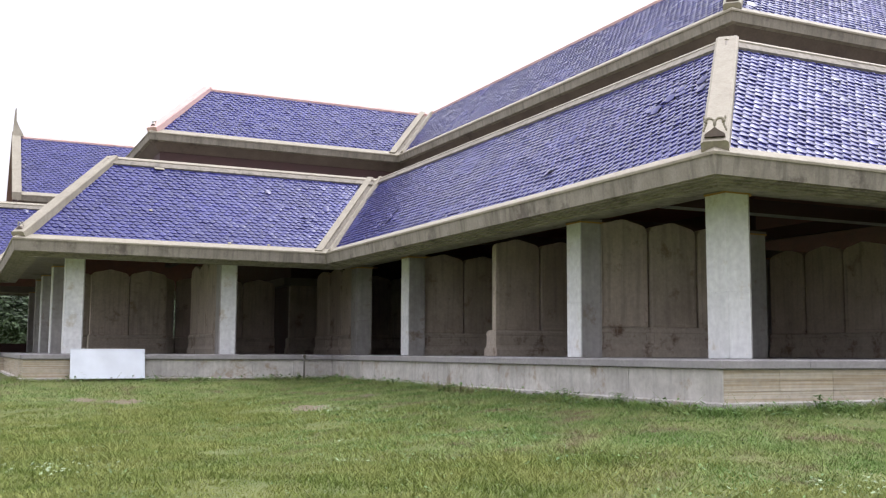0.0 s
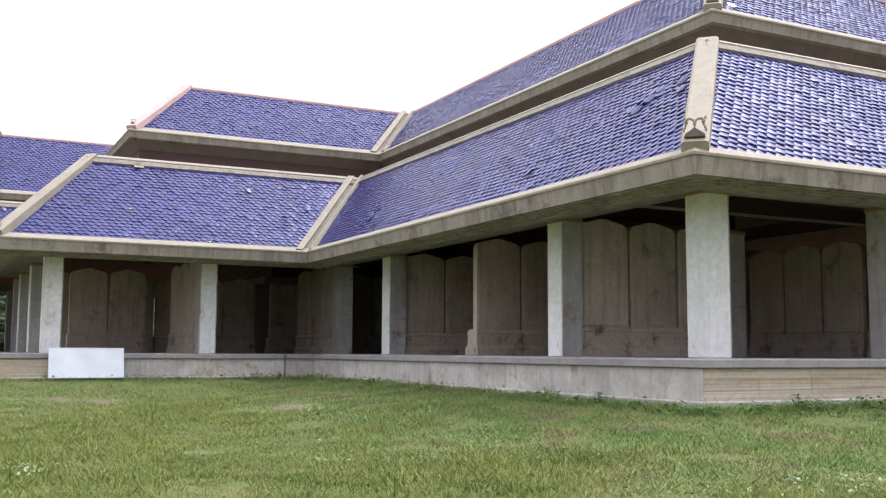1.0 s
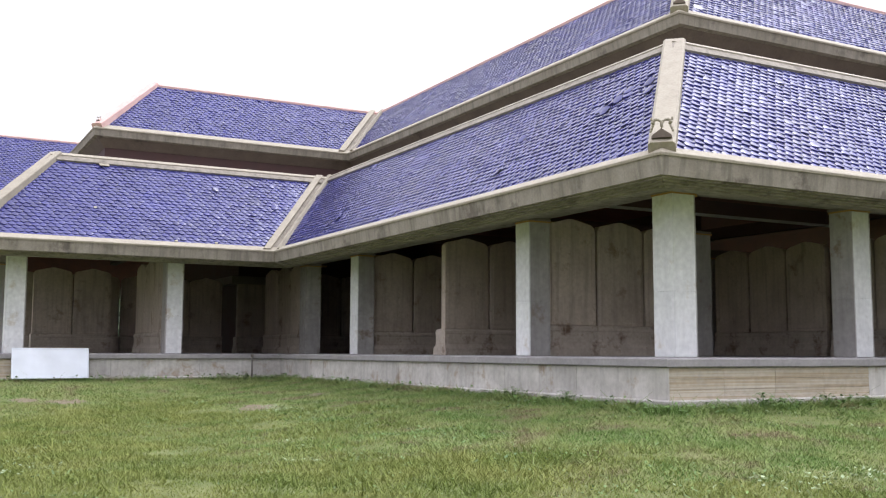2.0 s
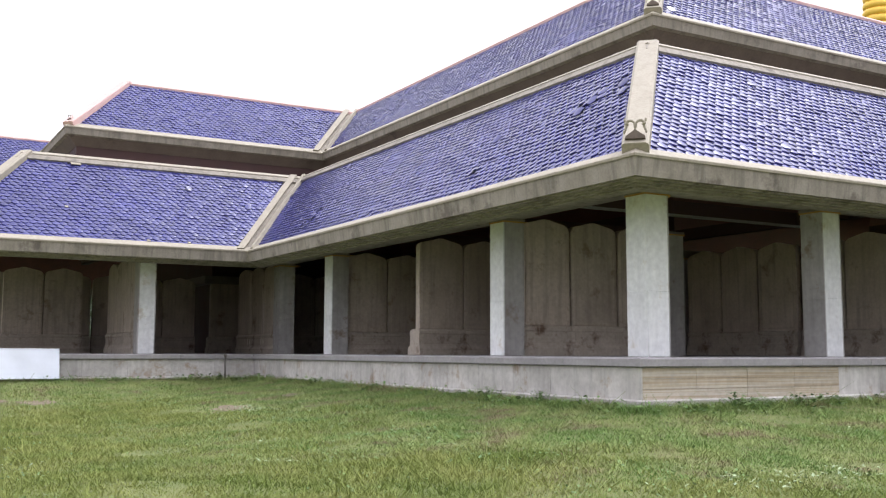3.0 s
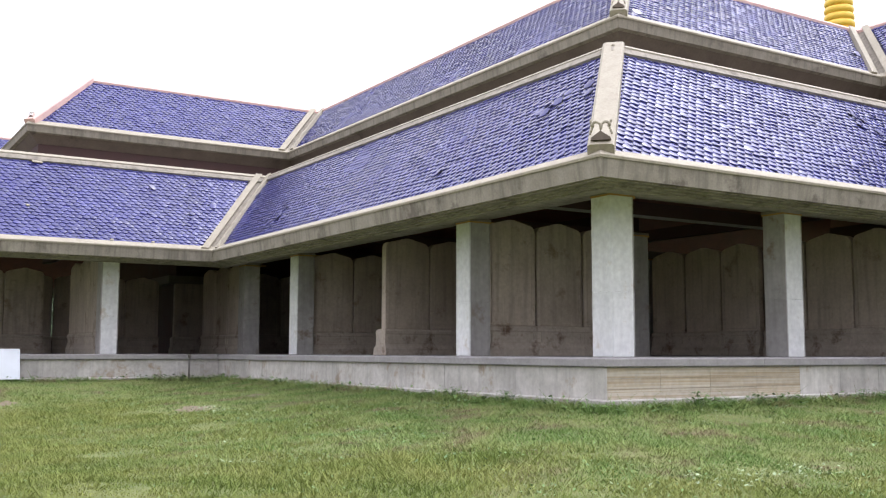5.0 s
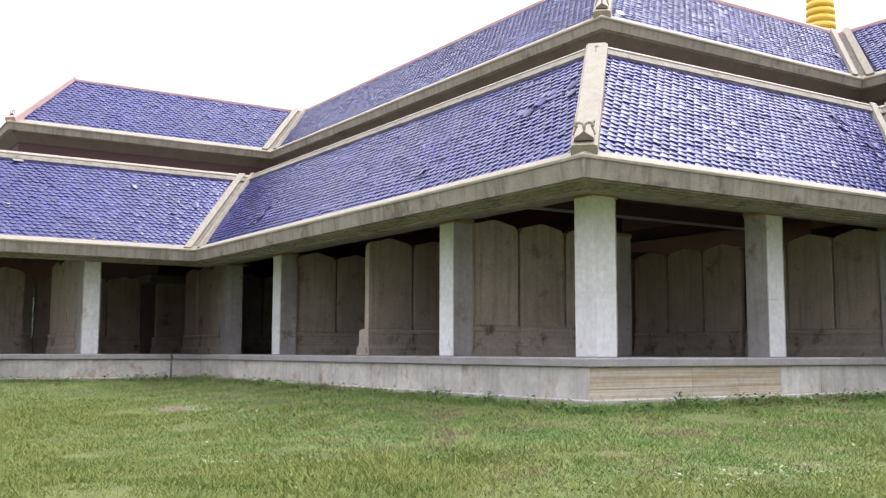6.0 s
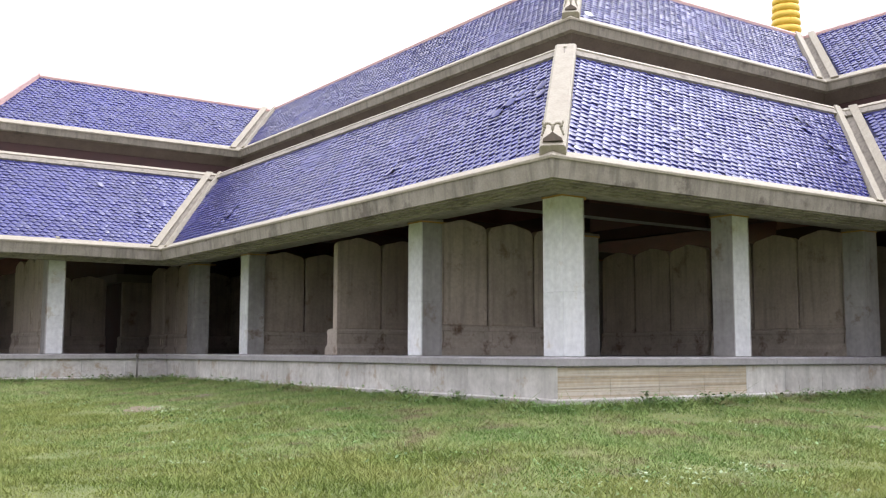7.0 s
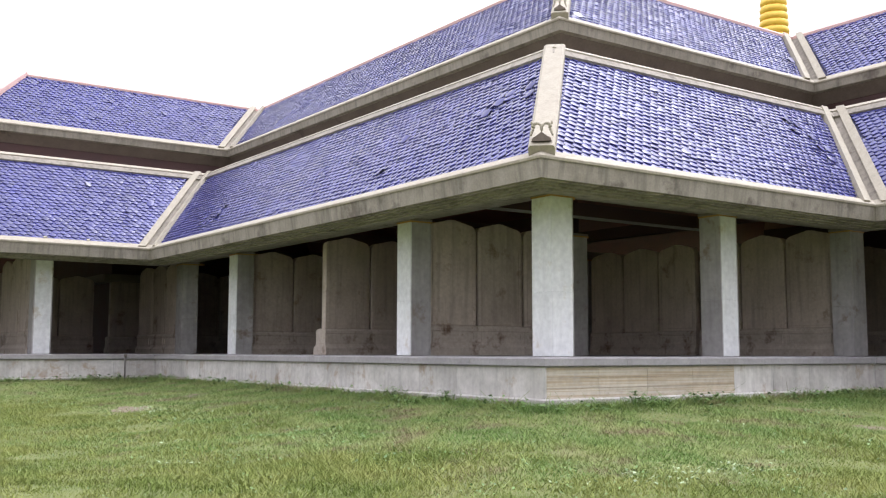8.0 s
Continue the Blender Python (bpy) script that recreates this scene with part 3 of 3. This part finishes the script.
def stele_kind():
    thing = new("stele")
    # slab with shoulders, a shallow cusped head and a rounded crown
    h0, h1 = 0.63, 2.87
    half = [(0.0, h1), (0.07, h1 - 0.004), (0.13, h1 - 0.026), (0.17, h1 - 0.046), (0.27, h1 - 0.056), (0.40, h1 - 0.084), (0.50, h1 - 0.105), (0.56, h1 - 0.135), (0.60, h1 - 0.185), (SW / 2, h1 - 0.25), (SW / 2, h0)]
    outline = [(-x, z) for x, z in half[::-1]] + half[1:]
    bm = prism([(x, -STH / 2, z) for x, z in outline], [(x, STH / 2, z) for x, z in outline])
    bmesh.ops.bevel(bm, geom=[e for e in bm.edges if abs(e.verts[0].co.y - e.verts[1].co.y) < 1e-6], offset=0.012, segments=1, affect="EDGES")
    slab = part("slab", bm, STELE, thing)
    # moulded base: foot, ogee, waist with a sunk panel, top bed
    bw = SP / 2 - 0.002
    front = [(0.18, 0.0), (0.18, 0.15), (0.165, 0.18), (0.145, 0.22), (0.135, 0.26), (0.135, 0.50), (0.15, 0.52), (0.15, 0.575), (0.115, 0.628)]
    back = [(0.46, 0.0), (0.46, 0.15), (0.445, 0.17), (0.40, 0.195), (0.35, 0.225), (0.325, 0.26), (0.325, 0.50), (0.35, 0.52), (0.35, 0.565), (0.30, 0.60), (0.19, 0.628)]
    ring = [(-y, z) for y, z in front] + [(y, z) for y, z in back[::-1]]
    base = part("base", prism([(-bw, y, z) for y, z in ring], [(bw, y, z) for y, z in ring]), STELE_BASE, thing, "moulded marble base")
    for side in (-1, 1):
        y0, y1 = sorted((-0.133, -0.152) if side < 0 else (0.323, 0.345))
        bm = bmesh.new()
        for x0, x1, z0, z1 in ((-0.55, 0.55, 0.295, 0.325), (-0.55, 0.55, 0.47, 0.50), (-0.55, -0.52, 0.325, 0.47), (0.52, 0.55, 0.325, 0.47)):
            block(bm, x0, x1, y0, y1, z0, z1)
        part("panel_moulding", bm, STELE_BASE, base)
        y0, y1 = sorted((side * STH / 2, side * (STH / 2 + 0.008)))
        bm = bmesh.new()
        for x0, x1, z0, z1 in ((-0.53, 0.53, 0.68, 0.70), (-0.53, -0.51, 0.70, 2.30), (0.51, 0.53, 0.70, 2.30)):
            block(bm, x0, x1, y0, y1, z0, z1)
        part("text_border", bm, STELE, slab)
    return tagged(thing, "tall stained marble stele with cusped head on moulded base", "stele", group="rows of steles")


STELE_THING = stele_kind()
stele_first = True


def stele_row(x, y, along, count):
    """A row from (x, y): along 'x' it faces south, along 'y' west."""
    global stele_first
    for i in range(count):
        c = SP * (i + 0.5)
        m = pose(x + c, y, 0) if along == "x" else pose(x, y + c, 0, 0, 0, -90)
        if stele_first:
            STELE_THING.matrix_basis = m
            stele_first = False
        else:
            copy_thing(STELE_THING, m)


for x, y in ((0.53, 4.57), (0.47, 8.88), (4.93, 8.88), (0.53, 13.2), (4.93, 13.2), (4.93, 17.22), (0.53, 21.63), (-7.8, 25.85), (-3.9, 25.95), (0.53, 25.95)):
    stele_row(x, y, "x", 3)
for x, y in ((8.95, 0.53), (8.95, 4.50), (13.25, 0.53), (13.25, 4.93), (13.25, -3.8), (-4.17, 17.5), (0.25, 17.5)):
    stele_row(x, y, "y", 3)
stele_row(-7.24, 23.5, "x", 2)
for x in (9.22, 13.5):
    stele_row(x, -4.05, "x", 3)


# ================= far gable at the end of the upper roof =================
def gable():
    k = len(SEGS) - 1
    roof = bpy.data.objects["roof_upper_" + COMPASS[k]]
    x = LINE[-2].x - UPPER_CUT
    y = LINE[-2].y
    # cream verge board up the edge and down the far side
    for side in (0, 1):
        sec = []
        for d, z in ((1.58, 5.99), (1.58, 6.29), (MID, 9.32), (MID, 8.95)):
            dd = d if side == 0 else SPAN - d
            sec.append((y + dd, z))
        part("verge_board", prism([(x - 0.22, a, b) for a, b in sec], [(x + 0.12, a, b) for a, b in sec]), CREAM, roof, "cream verge board")
    part("gable_wall", prism([(x + 0.1, y + 2.6, 6.8), (x + 0.1, y + MID, 8.95), (x + 0.1, y + SPAN - 2.6, 6.8), (x + 0.1, y + SPAN - 2.6, 5.4), (x + 0.1, y + 2.6, 5.4)],
                             [(x + 0.22, y + 2.6, 6.8), (x + 0.22, y + MID, 8.95), (x + 0.22, y + SPAN - 2.6, 6.8), (x + 0.22, y + SPAN - 2.6, 5.4), (x + 0.22, y + 2.6, 5.4)]), MAROON, roof)
    # slender upswept spike on the gable's peak
    pts = [(0.10, 9.1, 0.30), (0.04, 9.35, 0.22), (-0.02, 9.6, 0.13), (-0.05, 9.8, 0.07), (-0.05, 10.1, 0.055), (-0.04, 10.32, 0.03)]
    bm = bmesh.new()
    rings = [[bm.verts.new((x - 0.06 + dx + r * math.cos(a), y + MID + r * math.sin(a), z)) for a in (0.8, 2.36, 3.93, 5.5)] for dx, z, r in pts]
    for p, q in zip(rings, rings[1:]):
        for i in range(4):
            bm.faces.new((p[i], p[(i + 1) % 4], q[(i + 1) % 4], q[i]))
    bm.faces.new(rings[0][::-1])
    bm.faces.new(rings[-1])
    part("gable_spike", bm, CREAM, roof, "slender upswept spike")


gable()


# ================= gold spire in the courtyard =================
def spire(cx, cy):
    thing = tagged(new("chedi"), "tall ringed golden spire rising behind the roofs", "spire")
    thing.location = (cx, cy, 0)
    part("terrace", lathe([(6.5, -0.9), (6.5, 1.2), (6.0, 1.2), (6.0, 2.4), (5.2, 2.5), (5.2, 4.2), (4.6, 4.4)], 32), PLINTH, thing)
    part("bell", lathe([(4.6, 4.4), (4.3, 4.9), (3.6, 6.2), (3.2, 8.2), (2.9, 10.4), (2.3, 12.0), (1.5, 12.8)], 40), GOLD, thing)
    part("throne", lathe([(1.7, 12.8), (1.7, 13.9), (1.3, 14.0), (1.3, 14.6), (1.05, 14.7)], 24), GOLD, thing)
    z, r = 14.7, 1.05
    while z < 26:
        pr = [(r * 0.86, z)]
        for i in range(7):
            a = -1.3 + 2.6 * i / 6
            pr.append((r * 0.86 + r * 0.15 * math.cos(a), z + 0.21 + 0.2 * math.sin(a)))
        pr.append((r * 0.86, z + 0.43))
        part("ring", lathe(pr, 28), GOLD, thing)
        z += 0.43
        r -= 0.0215
    part("tip", lathe([(r, z), (r * 0.8, z + 1), (r * 0.3, z + 3), (0.02, z + 6)], 16), GOLD, thing)


spire(37.85, 23.1)


# ================= loose things on the lawn =================
def white_board():
    thing = tagged(new("white_board"), "blank white board leaning against the stone plinth", "board")
    panel = part("panel", box(-0.93, 0.93, -0.012, 0.012, 0, 0.76, 0.003), BOARD, thing)
    for x0, x1, z0, z1 in ((-0.95, 0.95, 0.755, 0.785), (-0.95, 0.95, -0.02, 0.012), (-0.95, -0.92, 0.012, 0.755), (0.92, 0.95, 0.012, 0.755)):
        part("edge_trim", box(x0, x1, -0.02, 0.016, z0, z1, 0.003), BOARD, panel)
    thing.matrix_basis = pose(-7.62, 15.36, ground_z(-7.62, 15.36) + 0.10, -12, 0, 0)


white_board()


def standpipe(x, y):
    z = ground_z(x, y)
    thing = tagged(new("standpipe"), "thin dark steel pipe standing by the plinth", "pipe")
    pipe = part("pipe", lathe([(0.028, -0.1), (0.026, 0.62)], 8), STEEL, thing)
    part("tap", lathe([(0.035, 0.62), (0.05, 0.66), (0.05, 0.70), (0.02, 0.73)], 8), STEEL, pipe)
    thing.location = (x, y, z)


standpipe(-2.17, 15.45)


def tie_beam(x0, y0, x1, y1, piped=False):
    """A dark beam across the gallery over a row of steles, with a pale conduit under it."""
    a, b = Vector((x0, y0, 0)), Vector((x1, y1, 0))
    run = (b - a).normalized()
    side = Vector((-run.y, run.x, 0))

    def bar(u0, u1, z0, z1):
        sec = [(u0, z0), (u0, z1), (u1, z1), (u1, z0)]
        return prism([a + side * u + Vector((0, 0, v)) for u, v in sec], [b + side * u + Vector((0, 0, v)) for u, v in sec])
    thing = tagged(part("tie_beam", bar(-0.12, 0.12, 3.24, 3.55), MAROON), "dark maroon tie beam spanning the gallery above steles", "beam", group="tie beams")
    if piped:
        part("conduit", bar(-0.13, -0.07, 3.18, 3.238), PIPE, thing, "pale painted conduit")


tie_beam(0.5, 4.57, SPAN, 4.57, True)
tie_beam(0.5, 8.88, SPAN, 8.88)
tie_beam(0.5, 13.2, SPAN, 13.2)
tie_beam(8.95, SPAN, 8.95, 0.5)
tie_beam(-4.17, 26.1, -4.17, 17.5)
tie_beam(-7.8, 21.6, 0.9, 21.6)

# ================= trees far behind =================
def tree(x, y, height, seed):
    rng = random.Random(seed)
    thing = tagged(new("tree"), "dark green leafy tree beyond the gallery", "tree", group="far trees")
    bm = bmesh.new()

    def limb(a, b, r0, r1):
        d = (b - a).normalized()
        u = d.orthogonal().normalized()
        w = d.cross(u)
        rings = [[bm.verts.new(c + (u * math.cos(q) + w * math.sin(q)) * r) for q in [2 * math.pi * i / 7 for i in range(7)]] for c, r in ((a, r0), (b, r1))]
        for i in range(7):
            bm.faces.new((rings[0][i], rings[0][(i + 1) % 7], rings[1][(i + 1) % 7], rings[1][i]))
        bm.faces.new(rings[1])
    mid = Vector((rng.uniform(-.3, .3), rng.uniform(-.3, .3), height * 0.4))
    limb(Vector((0, 0, -0.3)), mid, height * 0.03, height * 0.02)
    tips = []
    for i in range(9):
        a = rng.uniform(0, 6.28)
        e = mid + Vector((math.cos(a) * height * rng.uniform(.1, .3), math.sin(a) * height * rng.uniform(.1, .3), height * rng.uniform(-0.18, .45)))
        limb(mid + Vector((0, 0, -rng.random() * height * .15)), e, height * 0.012, height * 0.004)
        tips.append(e)
    part("trunk", bm, BARK, thing)
    V, F = [], []
    for e in tips:
        for j in range(420):
            g = Vector((rng.gauss(0, 1), rng.gauss(0, 1), rng.gauss(0, 0.75))) * height * 0.085
            c = e + g
            s = rng.uniform(0.10, 0.22)
            u = Vector((rng.gauss(0, 1), rng.gauss(0, 1), rng.gauss(0, .6))).normalized()
            w = u.orthogonal().normalized()
            i0 = len(V)
            V += [c - u * s, c + w * s * .45, c + u * s, c - w * s * .45]
            F.append((i0, i0 + 1, i0 + 2, i0 + 3))
    o = new("crown", mesh_of("crown", V, F, LEAF))
    o.parent = thing
    thing.location = (x, y, ground_z(x, y))


for i in range(16):
    tree(-27 + i * 3.4 + random.uniform(-1, 1), 62 + random.uniform(-6, 9), random.uniform(6, 8.5), 40 + i)


for i in range(14):
    tree(-24 + i * 2.2 + random.uniform(-.6, .6), 50 + random.uniform(-2, 3), random.uniform(4.4, 6.0), 80 + i)


def mortar_patch(roof, x, y, z, w, h):
    bm = box(-w / 2, w / 2, -h / 2, h / 2, 0, 0.02, 0.006)
    part("mortar_patch", bm, CREAM, bpy.data.objects[roof], "pale lump of fallen mortar", at=pose(x, y, z + 0.05, 47, 0, 8))


for x, y, z, w, h in ((-6.06, 17.76, 5.46, 0.30, 0.10), (-6.49, 16.42, 4.0, 0.09, 0.07), (-4.42, 15.56, 3.09, 0.10, 0.06), (-3.27, 15.58, 3.09, 0.09, 0.06)):
    mortar_patch("roof_lower_e", x, y, z, w, h)


# ================= lawn =================
SOIL_SPOTS = [(-4.7, 7.2, 0.62), (-5.3, 6.6, 0.35), (-7.7, 11.9, 0.6), (-8.6, 12.3, 0.5), (-2.9, 8.6, 0.35), (2.6, -4.2, 0.4)]
for i, (sx, sy, sr) in enumerate(SOIL_SPOTS):
    V, F = [], []
    for j in range(5):
        for q in range(18):
            a = 2 * math.pi * q / 18
            r = sr * j / 4 * (1 + 0.7 * noise.noise(Vector((math.cos(a) * 2.2, math.sin(a) * 1.4, i * 3.3))))
            x, y = sx + r * math.cos(a), sy + 1.4 * r * math.sin(a)
            V.append((x, y, ground_z(x, y) + (0.012 if j < 3 else -0.02) + 0.02 * noise.noise(Vector((x * 6, y * 6, 0)))))
    for j in range(4):
        for q in range(18):
            F.append((j * 18 + q, j * 18 + (q + 1) % 18, (j + 1) * 18 + (q + 1) % 18, (j + 1) * 18 + q))
    tagged(new("bare_soil", mesh_of("bare_soil", V, F, SOIL)), "bare brown soil patch in the lawn", "soil", kind="stuff")


def build_grass():
    rng = np.random.default_rng(5)
    V, F = [], []
    total = 0
    want = 560000
    xs = rng.uniform(-13, 20, want * 4)
    ys = rng.uniform(-13, 17, want * 4)
    dx, dy = xs - EYE.x, ys - EYE.y
    dist = np.hypot(dx, dy)
    head = np.degrees(np.arctan2(dx, dy))
    clear = np.full(len(xs), 1e9)
    for cx, cy in BOXES:
        clear = np.minimum(clear, np.hypot(np.maximum(cx - xs, 0), np.maximum(cy - ys, 0)))
    keep = (head > -2) & (head < 63) & (dist > 6.5) & (clear > 0.07)
    keep &= rng.random(len(xs)) < np.clip(12.0 / dist, 0.25, 1.0)
    xs, ys, dist, clear = xs[keep][:want], ys[keep][:want], dist[keep][:want], clear[keep][:want]
    n = len(xs)
    zs = np.array([ground_z(x, y) for x, y in zip(xs, ys)])
    patch = np.array([noise.noise(Vector((x * 0.45, y * 0.45, 1.7))) + 0.5 * noise.noise(Vector((x * 1.7, y * 1.7, 9.2))) for x, y in zip(xs, ys)])
    bald = np.array([noise.noise(Vector((x * 0.62, y * 0.62, 21.0))) for x, y in zip(xs, ys)])
    mix = clear - 4.2 + 3.0 * patch + rng.normal(0, 0.9, n)
    soil = np.zeros(n)
    for sx, sy, sr in SOIL_SPOTS:
        soil = np.maximum(soil, np.exp(-(((xs - sx) / sr) ** 2 + ((ys - sy) / (sr * 1.4)) ** 2)))
    hgt = (0.027 + 0.022 * np.clip(patch + 0.45, 0, 1.5)) * rng.uniform(0.4, 1.8, n)
    hgt += np.where(clear < 0.5, rng.uniform(0, 0.10, n), 0)
    hgt *= np.where(bald > 0.42, 0.4, 1.0) * np.where(soil > rng.uniform(0.2, 1.2, n), 0.15, 1.0)
    hgt *= np.where(rng.random(n) < 0.015, 2.6, 1.0)
    wid = rng.uniform(0.004, 0.010, n)
    ang = rng.uniform(0, 2 * np.pi, n)
    lean = rng.uniform(0.3, 1.9, n) * hgt
    la = rng.uniform(0, 2 * np.pi, n)
    A = np.stack([xs - np.cos(ang) * wid, ys - np.sin(ang) * wid, zs - 0.01], 1)
    B = np.stack([xs + np.cos(ang) * wid, ys + np.sin(ang) * wid, zs - 0.01], 1)
    C = np.stack([xs + np.cos(la) * lean, ys + np.sin(la) * lean, zs + hgt], 1)
    verts = np.stack([A, B, C], 1).reshape(-1, 3)
    for name, label, mat, pick in (("grass", "short patchy yellow-green lawn grass", BLADE, mix > 0), ("bank_grass", "darker weedy grass on the bank below the plinth", BANK, mix <= 0)):
        tri = verts.reshape(-1, 3, 3)[pick].reshape(-1, 3)
        me = bpy.data.meshes.new(name)
        me.from_pydata(tri.tolist(), [], np.arange(len(tri)).reshape(-1, 3).tolist())
        me.materials.append(mat)
        tagged(new(name, me), label, "grass", kind="stuff")


build_grass()


def weeds(name, label, mat, spots, size, leaves, spread, seed):
    """Low broad-leaved weeds in loose patches."""
    rng = random.Random(seed)
    V, F = [], []
    for x, y in spots:
        for j in range(leaves):
            px, py = x + rng.gauss(0, spread), y + rng.gauss(0, spread)
            if clear_of_plinth(px, py) < 0.08:
                continue
            pz = ground_z(px, py) + rng.uniform(0.02, size * 1.5)
            a = rng.uniform(0, 6.28)
            s = size * rng.uniform(0.5, 1.3)
            u = Vector((math.cos(a), math.sin(a), rng.uniform(-0.3, 0.7))).normalized()
            w = u.cross(Vector((0, 0, 1))).normalized()
            c = Vector((px, py, pz))
            i0 = len(V)
            V += [c, c + u * s * 0.5 + w * s * 0.32, c + u * s, c + u * s * 0.5 - w * s * 0.32]
            F.append((i0, i0 + 1, i0 + 2, i0 + 3))
    tagged(new(name, mesh_of(name, V, F, mat)), label, "weeds", kind="stuff")


rng = random.Random(8)
edge = []
for i in range(60):
    edge.append((-1.25 - rng.uniform(0.1, 0.5), rng.uniform(-1.5, 15.5)))
for i in range(45):
    edge.append((rng.uniform(-1.5, 7.3), -1.25 - rng.uniform(0.1, 0.5)))
for i in range(30):
    edge.append((rng.uniform(-9.4, -1.3), 15.72 - rng.uniform(0.1, 0.5)))
weeds("edge_weeds", "green weeds growing along the plinth foot", WEED, edge, 0.09, 16, 0.13, 21)
lawn = []
for i in range(420):
    h, d = radians(rng.uniform(0, 60)), rng.uniform(7.5, 24)
    x, y = EYE.x + d * math.sin(h), EYE.y + d * math.cos(h)
    if clear_of_plinth(x, y) > 0.3:
        lawn.append((x, y))
bank = []
for i in range(700):
    x, y = rng.uniform(-10, 14), rng.uniform(-9, 15)
    if 0.3 < clear_of_plinth(x, y) < 4.5 and noise.noise(Vector((x * 0.5, y * 0.5, 4.4))) > 0.0:
        bank.append((x, y))
weeds("bank_weeds", "patches of broad-leaved weeds on the grassy bank", WEED, bank, 0.06, 16, 0.2, 24)
weeds("lawn_weeds", "scattered broad-leaved weeds in the lawn", WEED, lawn, 0.042, 8, 0.16, 22)
pale = [(-4.7 + rng.gauss(0, .25), 5.9 + rng.gauss(0, .45)) for i in range(9)] + [(-3.5 + rng.gauss(0, .5), -5.7 + rng.gauss(0, .2)) for i in range(14)] + [(-10.2 + rng.gauss(0, .3), 0.1 + rng.gauss(0, .5)) for i in range(10)] + [(rng.uniform(-8, 4), rng.uniform(-6, 6)) for i in range(14)]
pale = [q for q in pale if clear_of_plinth(*q) > 0.5]
weeds("pale_weeds", "pale grey-green weed patches in the lawn", PALE_WEED, pale, 0.055, 14, 0.14, 23)


def weed_clump(x, y, size, leaves, seed):
    """A leafy weed at the plinth's foot: thin stems with broad leaves."""
    rng = random.Random(seed)
    thing = tagged(new("weed_clump"), "leafy green weed clump rooted beside the plinth", "weed", group="weeds by the plinth")
    V, F, SV, SF = [], [], [], []
    for j in range(leaves):
        a, r = rng.uniform(0, 6.28), abs(rng.gauss(0, size * 0.5))
        tip = Vector((math.cos(a) * r, math.sin(a) * r, size * rng.uniform(0.25, 1.1)))
        root = tip * 0.15
        root.z = -0.02
        w = Vector((-math.sin(a), math.cos(a), 0)) * 0.005
        i0 = len(SV)
        SV += [root - w, root + w, tip]
        SF.append((i0, i0 + 1, i0 + 2))
        s = size * rng.uniform(0.18, 0.36)
        u = Vector((math.cos(a), math.sin(a), rng.uniform(-0.4, 0.5))).normalized()
        v = u.cross(Vector((0, 0, 1))).normalized()
        i0 = len(V)
        V += [tip, tip + u * s * 0.45 + v * s * 0.3, tip + u * s, tip + u * s * 0.45 - v * s * 0.3]
        F.append((i0, i0 + 1, i0 + 2, i0 + 3))
    o = new("stalk", mesh_of("stalk", SV, SF, WEED))
    o.parent = thing
    o = new("foliage", mesh_of("foliage", V, F, WEED))
    o.parent = thing
    thing.location = (x, y, ground_z(x, y))


for i, (x, y, size, leaves) in enumerate(((-1.5, 2.6, 0.22, 60), (-1.55, 0.9, 0.20, 90), (0.3, -1.6, 0.24, 70), (1.75, -1.55, 0.18, 60), (4.3, -1.6, 0.2, 60), (-2.4, 15.3, 0.2, 50), (-5.2, 15.4, 0.16, 40), (-1.5, 7.8, 0.16, 40))):
    weed_clump(x, y, size, leaves, 300 + i)
